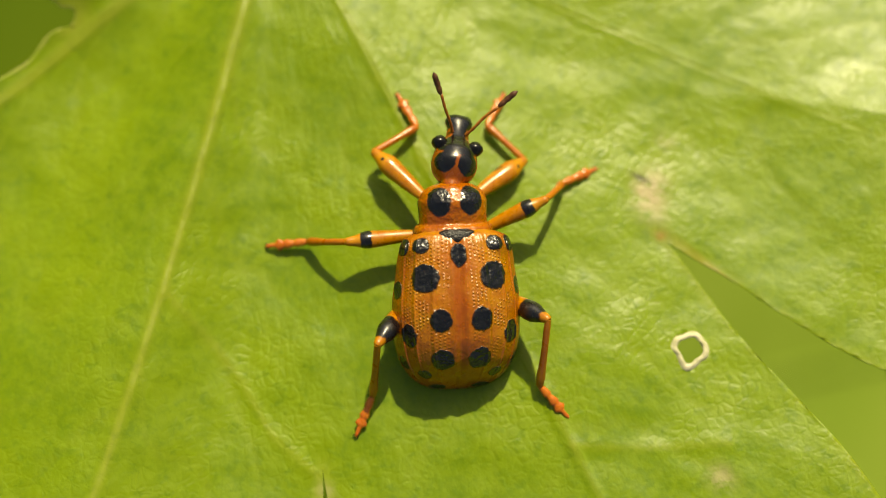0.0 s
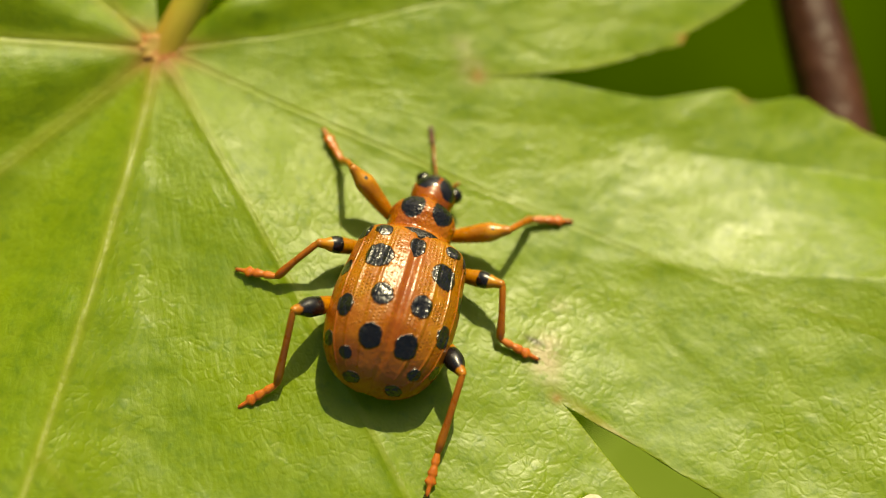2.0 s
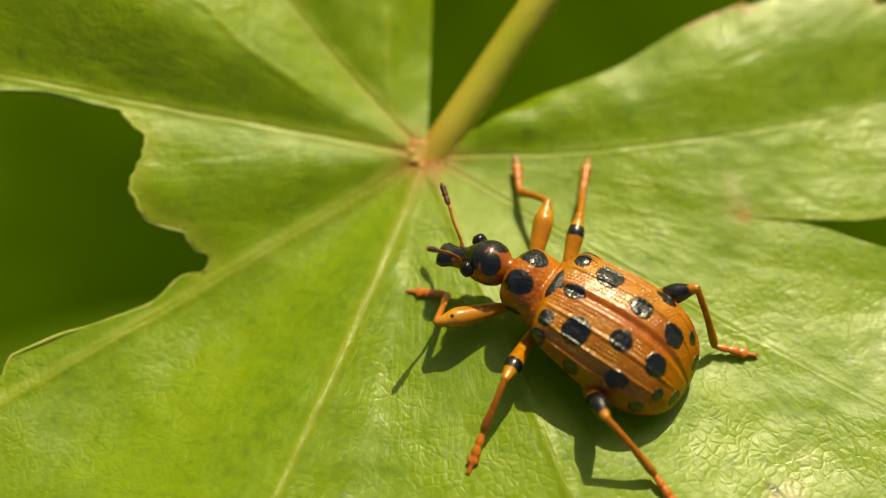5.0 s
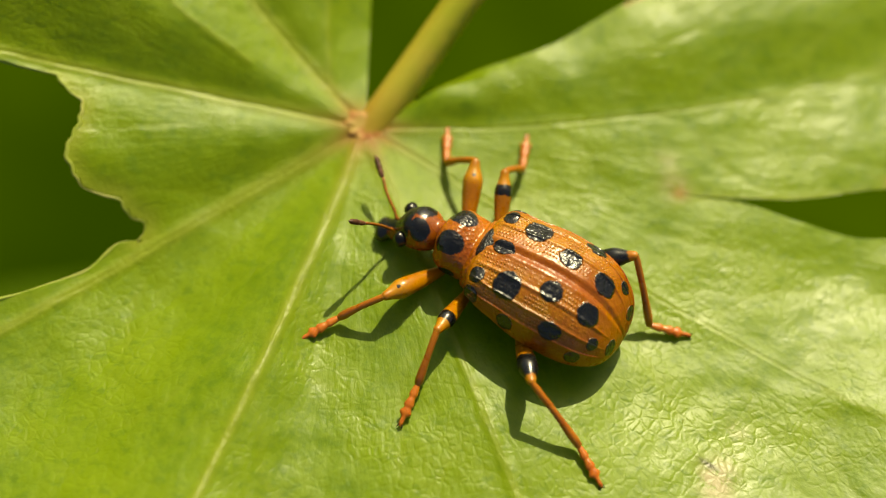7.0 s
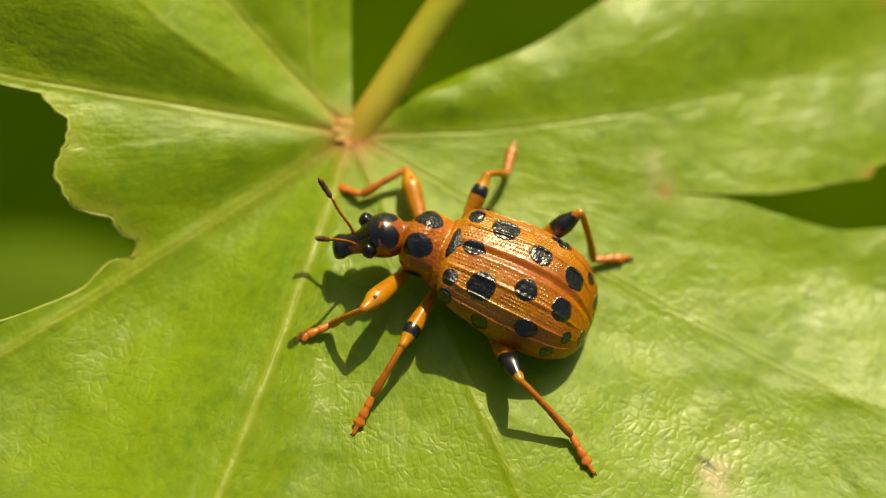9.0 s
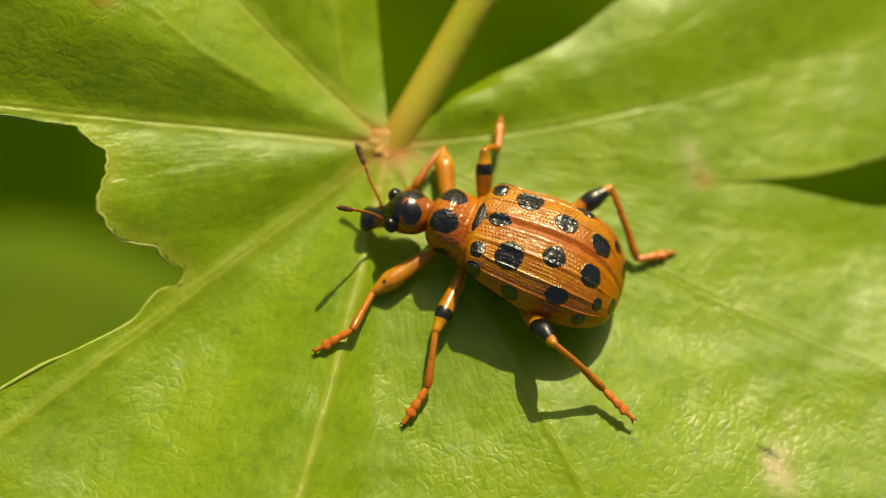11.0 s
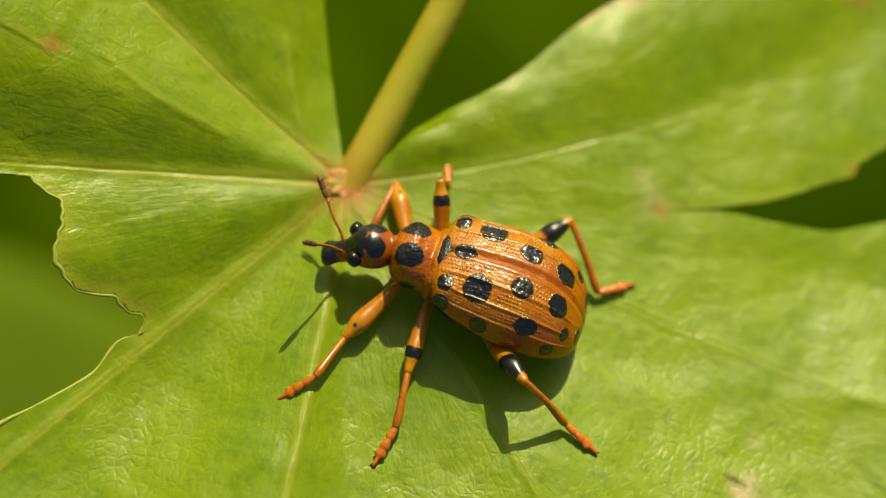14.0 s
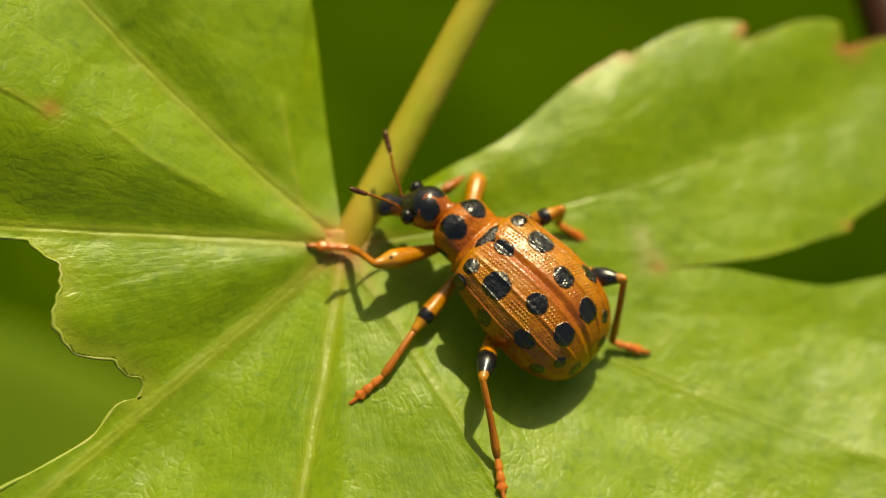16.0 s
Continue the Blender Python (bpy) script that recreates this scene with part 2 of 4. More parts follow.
def tube(path, radii, around=14):
    """A tube along points, in metres, with end caps."""
    pts = [Vector(p) for p in path]
    verts, faces = [], []
    side = Vector((0.13, 0.71, 0.69))
    for k, p in enumerate(pts):
        t = (pts[min(k + 1, len(pts) - 1)] - pts[max(k - 1, 0)]).normalized()
        u = (side - t * side.dot(t)).normalized()
        w = t.cross(u)
        side = u
        for i in range(around):
            a = 2 * math.pi * i / around
            verts.append(p + (u * math.cos(a) + w * math.sin(a)) * radii[k])
    for k in range(len(pts) - 1):
        for i in range(around):
            j = (i + 1) % around
            faces.append((k * around + i, k * around + j, (k + 1) * around + j, (k + 1) * around + i))
    faces.append(tuple(range(around))[::-1])
    faces.append(tuple(range((len(pts) - 1) * around, len(pts) * around)))
    return verts, faces


# ---- the leaf ----
# each main rib: its direction at the hub and its turn per millimetre outwards, degrees
RIBS = [(147.0, -0.35), (185.3, 0.0), (226.3, 0.06), (266.0, -0.17), (304.3, 0.0), (342.3, 0.05), (372.5, 0.68)]
# each field between two ribs: how high it bulges, and to which side its crest leans
FIELDS = [(0.06, 0.65), (0.11, 0.55), (0.09, 0.5), (-0.04, 0.34), (-0.075, 0.30), (0.012, 0.5), (-0.02, 0.5), (0.05, 0.4)]
# how much each rib climbs away from the hub
CLIMB = [-0.03, -0.03, -0.03, -0.05, 0.085, 0.08, 0.025, 0.04, 0.08]
LIFT, SAG = 0.065, 0.12
LOBES = [(139.5, 30.0), (184.5, 33.0), (226.5, 35.0), (262.0, 38.0), (304.0, 37.0), (342.0, 36.0), (385.0, 22.6)]
SINUSES = [(102.5, 7.0), (165.0, 22.0), (205.0, 13.0), (246.0, 19.8), (282.5, 18.2), (323.5, 16.5), (362.9, 9.9), (411.0, 1.5)]
# margins with a course of their own: direction in degrees, distance in millimetres
MARGINS = {
    (4, 1): ([304, 314, 319, 321.0, 321.6, 322.4, 323.0, 323.5], [37, 33, 28, 24, 20.0, 18.4, 17.4, 16.5]),
    (5, 0): ([323.5, 324.0, 325.0, 325.6, 326.4, 327.4, 330, 336, 342], [16.5, 17.2, 18.8, 20.7, 22.6, 24.2, 28, 33.5, 36]),
    (5, 1): ([342, 349, 356, 359.5, 361.6, 362.8, 362.9], [36, 33, 29, 25.2, 22.3, 21.2, 9.9]),
    (6, 0): ([362.9, 364.3, 365.8, 368.0, 369.4, 370.3, 372.6, 375.1, 376.7, 379.6, 382, 385],
             [9.9, 11.8, 13.5, 15.2, 16.5, 16.6, 17.9, 19.0, 18.9, 20.1, 21.7, 22.6]),
    (6, 1): ([385, 387.5, 389.0, 389.6, 391.6, 393.9, 394.6, 396.1, 398.5, 400.3, 401.0, 401.9, 402.5, 403.2, 403.9, 404.8, 406.2, 408, 410, 411],
             [22.6, 21.0, 20.0, 18.4, 18.6, 17.1, 15.0, 15.4, 14.6, 13.1, 11.2, 11.1, 10.2, 8.6, 7.0, 5.4, 4.0, 3.0, 2.3, 1.5]),
}


def blade_radius(deg):
    """Distance from the hub to the blade's edge, by direction."""
    r = 1.0
    for k, (axis, length) in enumerate(LOBES):
        (lo, r_lo), (hi, r_hi) = SINUSES[k], SINUSES[k + 1]
        if lo <= deg <= hi:
            t, base = ((axis - deg) / (axis - lo), r_lo) if deg < axis else ((deg - axis) / (hi - axis), r_hi)
            if (k, int(deg >= axis)) in MARGINS:
                r = float(smooth_curve(*MARGINS[k, int(deg >= axis)], [deg])[0])
                continue
            g = (1 - (0 if abs(deg - 165) < 20 else t ** 7)) * (1 - 0.30 * t)
            r = base + (length - base) * g
            r += 0.65 * ((deg / 6.5) % 1) ** 3 * min(1, (1 - t) * 8)
    # the stretch that a caterpillar has eaten away between two ribs
    if 187.6 < deg < 224.2:
        eaten = float(smooth_curve([187.6, 190.5, 193.4, 197.2, 201.0, 205, 208, 211.5, 214.4, 217.5, 221.2, 224.2],
                                   [9.4, 8.95, 8.56, 8.52, 8.87, 9.0, 8.95, 8.52, 7.83, 7.6, 7.28, 7.7], [deg])[0])
        eaten += 0.05 * math.sin(deg * 0.9) + 0.03 * math.sin(deg * 2.3 + 1)
        r = min(r, eaten)
    return r


def off_rib(x, y):
    """For each rib, how far along it and how far beside it a point lies."""
    r = np.hypot(x, y)
    deg = np.degrees(np.arctan2(y, x)) % 360
    for axis, bend in RIBS:
        d = np.radians((deg - axis - bend * r + 180) % 360 - 180)
        yield np.abs(d) < 1.2, r * np.cos(d), r * np.sin(d), d


def blade_height(x, y):
    """The blade's relief: ribs lie in valleys, the fields between them bulge. Millimetres, arrays."""
    r = np.hypot(x, y)
    near = np.full_like(r, 99.0)
    for ok, run, off, d in off_rib(x, y):
        near = np.minimum(near, np.where(ok, np.abs(off), 99.0))
    deg = np.degrees(np.arctan2(y, x)) % 360
    deg = np.where(deg < 72, deg + 360, deg)
    lines = [102.0 + 0 * r] + [axis + bend * r for axis, bend in RIBS] + [411.0 + 0 * r]
    z = np.zeros_like(r)
    reach = np.minimum(r, 9 + 0.3 * (r - 9))
    for (lo, hi), (amp, lean), (c_lo, c_hi) in zip(zip(lines[:-1], lines[1:]), FIELDS, zip(CLIMB[:-1], CLIMB[1:])):
        v = np.clip((deg - lo) / (hi - lo), 0, 1)
        inside = (deg >= lo) & (deg < hi)
        hump = np.where(v < lean, 0.5 - 0.5 * np.cos(np.pi * v / lean), 0.5 + 0.5 * np.cos(np.pi * (v - lean) / (1 - lean)))
        fold = np.sin(np.pi / 2 * np.where(v < lean, v / lean, (1 - v) / (1 - lean)))
        z += np.where(inside, reach * (amp * (0.4 * hump + 0.6 * fold) + c_lo + (c_hi - c_lo) * (0.5 - 0.5 * np.cos(np.pi * v))), 0)
    z += np.where(deg > 330, 0.015, 0.05) * np.exp(-(near / (0.16 + 0.1 * np.exp(-r / 5))) ** 2) * np.clip(r, 0, 1)
    z += 0.009 * np.clip(x - 8, 0, 22) ** 2 * np.clip((-y - 1) / 4, 0, 1)
    # the lobes on one side of the stalk climb, the chewed lobe across from them sags
    span = np.minimum(r, 9.5 + 0.6 * (r - 9.5))
    turn = np.clip((deg - 332) / 34, 0, 1)
    z += LIFT * span * (0.6 * turn + 0.4 * turn * turn * (3 - 2 * turn))
    low, high = np.clip((deg - 186) / 38, 0, 1), np.clip((deg - 232) / 60, 0, 1)
    z -= SAG * np.minimum(r, 8 + 0.4 * (r - 8)) * low * low * (3 - 2 * low) * (1 - high * high * (3 - 2 * high))
    # the lobes beside the stalk slope up away from the hub
    rise = np.logaddexp(0, 1.5 * (x * -0.55 + y * 0.835 - 1.5)) / 1.5
    z += RISE * np.minimum(rise, 14) * np.clip((2.0 - x) / 4, 0, 1)
    return z, near


def side_ribs(x, y):
    """Nearness to the fine side ribs that leave each main rib at a slant."""
    best = np.full_like(x, 9.0)
    for k, (ok, run, off, d) in enumerate(off_rib(x, y)):
        s = run - np.abs(off) * 1.15 + k * 0.7 + np.where(off > 0, 1.3, 0) + 0.5 * np.sin(off * 1.7 + k) + 0.3 * np.sin(run * 1.3 + off)
        dist = np.abs((s + 1.6) % 3.2 - 1.6) * 0.65
        best = np.minimum(best, dist + 6 * np.clip(np.abs(d) - 0.24, 0, 9) + np.clip(5.0 - run, 0, 9))
    return best


STRAY = [[(-1.33, -13.25), (0.29, -14.55), (1.28, -15.6), (2.31, -16.97), (3.78, -17.95)], [(11.01, -16.21), (13.22, -15.99), (15.59, -15.56)],
         [(-7.74, 2.56), (-6.19, 1.58), (-3.95, 0.83)], [(-2.45, 4.43), (-1.86, 2.39), (-1.39, 0.9)]]


def stray_veins(x, y):
    """Distance to a few single veins and creases, each a broken line."""
    best = np.full_like(x, 9.0)
    for line in STRAY:
        for (ax, ay), (bx, by) in zip(line[:-1], line[1:]):
            dx, dy = bx - ax, by - ay
            t = np.clip(((x - ax) * dx + (y - ay) * dy) / (dx * dx + dy * dy), 0, 1)
            best = np.minimum(best, np.hypot(x - ax - t * dx, y - ay - t * dy))
    return best


def bumps(x, y, scale, seed):
    flat = [noise.noise((float(a) * scale, float(b) * scale, seed)) for a, b in zip(x.ravel(), y.ravel())]
    return np.array(flat).reshape(x.shape)


RISE = 0.28


def lay(r, deg):
    """From direction and distance in the plan to the blade's place: two wavy edges, and the slope of the lobes by the stalk."""
    deg = deg - np.clip((deg - 386) / 18, 0, 1) * 4 * np.exp(-((r - 5.6) / 2.4) ** 2)
    # the wavy upper margin of the broad lobe
    wave = smooth_curve([9.9, 11.8, 13.5, 15.2, 16.9, 17.9, 18.6, 20.2, 21.3], [0.5, 0.5, -0.3, -0.7, 0.6, 1.2, 0.2, 1.0, -0.4], np.clip(r, 9.9, 21.3).ravel()).reshape(r.shape)
    deg = np.where((deg > 354.5) & (deg < 362.95), deg + (wave + 0.2) * ((deg - 354.5) / 8.4) ** 2 * np.clip((r - 9.9) / 1.5, 0, 1), deg)
    # the strips of blade left standing along the two ribs beside the bite
    strip = smooth_curve([7.4, 8.2, 9.4, 10.8, 12.4, 13.8, 14.25, 14.8, 16, 20], [2.7, 4.4, 2.4, 3.0, 4.1, 4.2, 2.3, 4.9, 4.4, 3.4], np.clip(r, 7.4, 20).ravel()).reshape(r.shape)
    deg = np.where((deg > 224.15) & (deg < 226.9), 226.9 - (226.9 - deg) * strip / 2.7, deg)
    strip = smooth_curve([9.2, 10.2, 11.5, 12.3, 13.5, 15, 18], [2.3, 2.2, 1.5, 2.0, 2.9, 2.2, 2.6], np.clip(r, 9.2, 18).ravel()).reshape(r.shape)
    deg = np.where((deg > 185.3) & (deg < 187.62), 185.3 + (deg - 185.3) * strip / 2.3, deg)
    x, y = r * np.cos(np.radians(deg)), r * np.sin(np.radians(deg))
    z, near = blade_height(x, y)
    lean = np.logaddexp(0, 1.5 * (x * -0.55 + y * 0.835 - 1.5)) / 1.5 * np.clip((2.0 - x) / 4, 0, 1)
    return x, y, y - 0.42 * RISE * np.minimum(lean, 14), z, near


HOLE = (14.2, -12.95)
MARK = (12.25, -7.9)  # a small dry blemish


def build_leaf():
    angles = set(np.round(np.arange(102.5, 411.01, 0.25), 3))
    for c in (187.6, 224.2, *[q[0] for q in SINUSES[1:-1]], 389.3, 394.3, 400.7):
        angles |= set(np.round(np.arange(c - 1.5, c + 1.5, 0.06), 3))
    angles = np.array(sorted(q for q in angles if 102.5 <= q <= 411.0))
    steps = np.concatenate([np.arange(0.25, 12, 0.13), np.arange(12, 24, 0.2), np.arange(24, 39, 0.5)])
    rows = len(steps)
    radius = np.array([blade_radius(a) for a in angles])
    r = np.minimum(steps[None, :], radius[:, None])
    deg = angles[:, None] + 0 * r
    x, y, y_laid, z, near = lay(r, deg)
    ribs = side_ribs(x, y)
    z += 0.12 * bumps(x, y, 0.30, 3.0) + 0.04 * bumps(x, y, 1.0, 7.0) + 0.009 * bumps(x, y, 2.4, 5.0)
    z -= 0.010 * np.exp(-(ribs / 0.2) ** 2)
    faint = 1 - 0.45 * np.clip((deg - 285) / 15, 0, 1) - 0.2 * np.clip((deg - 330) / 8, 0, 1)
    wide = (0.11 + 0.20 * np.exp(-r / 7)) * (0.4 + 0.6 * faint)
    vein = faint * (np.exp(-(near / wide) ** 2) - 0.3 * np.exp(-(near / (0.35 * wide)) ** 2)) + 0.16 * np.exp(-(ribs / 0.12) ** 2)
    z -= 0.018 * np.exp(-(near / (0.4 * wide)) ** 2)
    lap = np.radians(deg - 165.0 - 0.25 * (r - 9.4) - 2.0 * np.exp(-(r - 9.4) / 0.8)) * r
    out = np.clip((r - 9.3) / 0.3, 0, 1)
    z += out * 0.05 / (1 + np.exp(np.clip(lap / 0.03, -30, 30)))
    vein = vein + 0.9 * out * np.exp(-((lap + 0.1) / 0.13) ** 2)
    lines = stray_veins(x, y)
    vein = vein + 0.5 * np.exp(-(lines / 0.10) ** 2)
    z += 0.04 * np.exp(-(lines / 0.16) ** 2)
    rim = np.stack([radius * np.cos(np.radians(angles)), radius * np.sin(np.radians(angles))], -1).astype("f")
    flat = np.stack([x, y], -1).reshape(-1, 2).astype("f")
    least = np.array([radius[np.abs(angles - a) < 6].min() for a in angles])
    close = np.flatnonzero((r > least[:, None] - 1.0).ravel())
    gap = np.full(len(flat), 9.0, "f")
    column = close // rows
    for c in range(len(angles)):
        mine = close[column == c]
        if len(mine):
            there = rim[np.abs(angles - angles[c]) < 9]
            gap[mine] = np.sqrt(((flat[mine][:, None, :] - there[None, :, :]) ** 2).sum(-1).min(1))
    gap = gap.reshape(r.shape)
    eaten = ((angles > 187.0) & (angles < 225.4))[:, None]
    vein = np.clip(vein + np.exp(-(gap / np.where(eaten, 0.42, 0.22)) ** 2) * np.where(eaten, 1.0, 0.45), 0, 1)
    z -= 0.03 * np.exp(-(gap / 0.5) ** 2)
    curl = (angles[:, None] > 388) * np.exp(-((r - 2.6) / 1.1) ** 2)
    z -= 0.45 * curl * np.exp(-(gap / 0.55) ** 2) - 0.25 * curl * np.exp(-((gap - 0.7) / 0.4) ** 2)
    for cr, ca, size, high in ((2.5, 400, 0.75, 0.34), (4.0, 397, 0.8, 0.22), (3.2, 390, 0.5, 0.10), (5.6, 399, 0.9, 0.14)):
        cx, cy = cr * math.cos(math.radians(ca)), cr * math.sin(math.radians(ca))
        z += high * np.exp(-((x - cx) ** 2 + (y - cy) ** 2) / size ** 2)
    tooth = (angles[:, None] / 6.5) % 1
    red_edge = 0.9 * np.exp(-(gap / 0.3) ** 2) * np.clip((tooth - 0.78) * 8, 0, 1) * (r > 9) * ~eaten * np.where(np.abs(angles[:, None] - 320) < 12, 0.25, 1) * ((angles[:, None] < 352) | (angles[:, None] > 370))
    red = 0.75 * np.exp(-(r / 0.75) ** 2) + 0.35 * np.exp(-(near / 0.2) ** 2) * np.exp(-(r / 1.6) ** 2)
    for tx, ty, size in ((18.4, 5.3, 0.3), (18.4, 1.25, 0.28), (8.35, 7.3, 0.34), (12.45, 8.9, 0.36), (16.3, 9.1, 0.5), (16.2, 2.75, 0.2), (-9.2, 2.5, 0.3), (19.6, -15.6, 0.3), (13.0, -9.6, 0.16), (9.8, 0.5, 0.22)):
        red += 0.6 * np.exp(-((x - tx) ** 2 + (y - ty) ** 2) / size ** 2)
    red = red + red_edge
    scar = np.zeros_like(r)
    for tx, ty, size, much in ((MARK[0] + 0.25, MARK[1] - 0.45, 0.42, 1.3), (MARK[0] + 0.5, MARK[1] + 0.1, 0.4, 0.5), (12.8, -8.9, 0.5, 0.45), (9.65, 0.65, 0.42, 0.7), (9.2, 1.4, 0.4, 0.35), (12.9, -6.6, 0.3, 0.4), (15.44, -16.6, 0.35, 0.7), (4.09, -18.4, 0.25, 0.6)):
        scar += much * np.exp(-((x - tx) ** 2 + (y - ty) ** 2) / size ** 2)
    mark = np.exp(-(((x - MARK[0]) / 0.28) ** 2 + ((y - MARK[1] + 0.3 * (x - MARK[0])) / 0.10) ** 2))
    keep = ((x - HOLE[0]) ** 2 + (y - HOLE[1]) ** 2) > 0.36 ** 2
    verts = np.stack([x, y_laid, z], -1).reshape(-1, 3) * MM
    n = len(angles)
    faces = []
    for i in range(n - 1):
        for k in range(rows - 1):
            if r[i, k + 1] <= r[i, k] and r[i + 1, k + 1] <= r[i + 1, k]:
                continue
            if abs(radius[i] - radius[i + 1]) > 2 and steps[k + 1] > min(radius[i], radius[i + 1]):
                continue
            if keep[i, k] and keep[i + 1, k] and keep[i, k + 1] and keep[i + 1, k + 1]:
                corner = [i * rows + k]
                corner += [i * rows + k + 1] if r[i, k + 1] > r[i, k] else []
                corner += [(i + 1) * rows + k + 1] if r[i + 1, k + 1] > r[i + 1, k] else []
                faces.append((*corner, (i + 1) * rows + k))
    leaf = tagged(new("leaf"), "bright green palmate leaf with pale ribs and an eaten edge", "leaf")
    blade = mesh_object("blade", verts, faces, LEAF, leaf, "glossy green leaf blade with pale ribs",
                        {"vein": vein.ravel(), "red": np.clip(red, 0, 1).ravel(), "scar": np.clip(scar, 0, 1).ravel(), "dark": mark.ravel(),
                         "way": np.radians(deg).ravel(), "far": r.ravel()})
    thick = blade.modifiers.new("thickness", "SOLIDIFY")
    thick.thickness, thick.offset = 0.00006, -1
    # the pale callus along the chewed edge
    path = []
    bite = [q for q in np.arange(186.9, 225.1, 0.12)]
    for q in bite:
        here, after = blade_radius(q), blade_radius(q + 0.12)
        reach = [here] if abs(after - here) < 0.8 else list(np.arange(here, after, math.copysign(0.25, after - here)))
        for d in reach:
            px, flat, py, pz, beside = [float(w[0]) for w in lay(np.array([d]), np.array([max(q, 224.22) if d > 7.8 and q > 220 else q]))]
            path.append(Vector((px, py, pz - 0.06)) * MM)
    thin = path[:1]
    for p in path:
        if (p - thin[-1]).length > 0.00008:
            thin.append(p)
    path = thin
    v, fc = tube(path, [(0.06 + 0.04 * noise.noise(p * 900)) * MM for p in path], 10)
    mesh_object("chewed_rim", v, fc, CALLUS, leaf, "pale callus along the chewed edge")
    # the pale dried rim of the small hole
    v, fc, around = [], [], 48
    for i in range(around):
        t = 2 * math.pi * i / around
        wob = 1 + 0.09 * math.cos(4 * t + 0.6) + 0.07 * math.sin(3 * t)
        for q, h in ((0.35, -0.06), (0.37, 0.0), (0.41, 0.01), (0.46, 0.0), (0.53, -0.08)):
            px, py = HOLE[0] + q * wob * math.cos(t), HOLE[1] + q * wob * 1.05 * math.sin(t)
            zz = float(blade_height(np.array([px]), np.array([py]))[0][0])
            v.append(Vector((px, py, zz + h + 0.05 + 0.02 * math.sin(9 * t + q * 20))) * MM)
    for i in range(around):
        j = (i + 1) % around
        for k in range(4):
            fc.append((i * 5 + k, i * 5 + k + 1, j * 5 + k + 1, j * 5 + k))
    mesh_object("hole_rim", v, fc, PALE, leaf, "pale dry rim of a small hole")
    # stalk, rising from the hub towards the light
    path, radii = [], []
    for t in np.linspace(0, 1, 50) ** 1.6:
        path.append((Vector((0.0, -0.25, -0.62)) + Vector((7.5, 17.5, 10.9)) * t + Vector((-0.1, 0.3, -0.3)) * math.sin(math.pi * t)) * MM)
        radii.append((0.55 + 0.06 * math.exp(-t * 25)) * MM)
    v, fc = tube(path, radii, 24)
    flush = [max(0, 0.5 - 0.30 * Vector(p).length / MM) + 0.35 * max(0, (path[k // 24] - p).x / radii[k // 24] - 0.3) for k, p in enumerate(v)]
    mesh_object("petiole", v, fc, STALK, leaf, "yellowish green leaf stalk flushed with red", {"red": np.clip(flush, 0, 1)})
    # the fleshy knot where the ribs meet
    v, fc = loft([(-0.75, 0.1, -0.10, 0.05, 0.1), (-0.5, 0.5, -0.08, 0.13, 0.2), (0, 0.85, -0.06, 0.19, 0.2), (0.5, 0.75, -0.02, 0.22, 0.2), (0.8, 0.15, 0.0, 0.1, 0.1)], 60, 70)
    v = v.copy()
    for k in range(len(v)):
        turn = math.degrees(math.atan2(v[k][1], v[k][0])) % 360
        arm = max(math.exp(-(((turn - axis + 180) % 360 - 180) / 9) ** 2) for axis, bend in RIBS)
        v[k][0], v[k][1] = v[k][0] * (0.74 + 0.16 * arm), v[k][1] * (0.62 + 0.16 * arm)
        v[k][2] += 0.00007 * noise.noise(Vector(v[k]) * 2300)
    mesh_object("hub", v, fc, KNOT, leaf, "pinkish orange knot where the ribs meet")
    return leaf


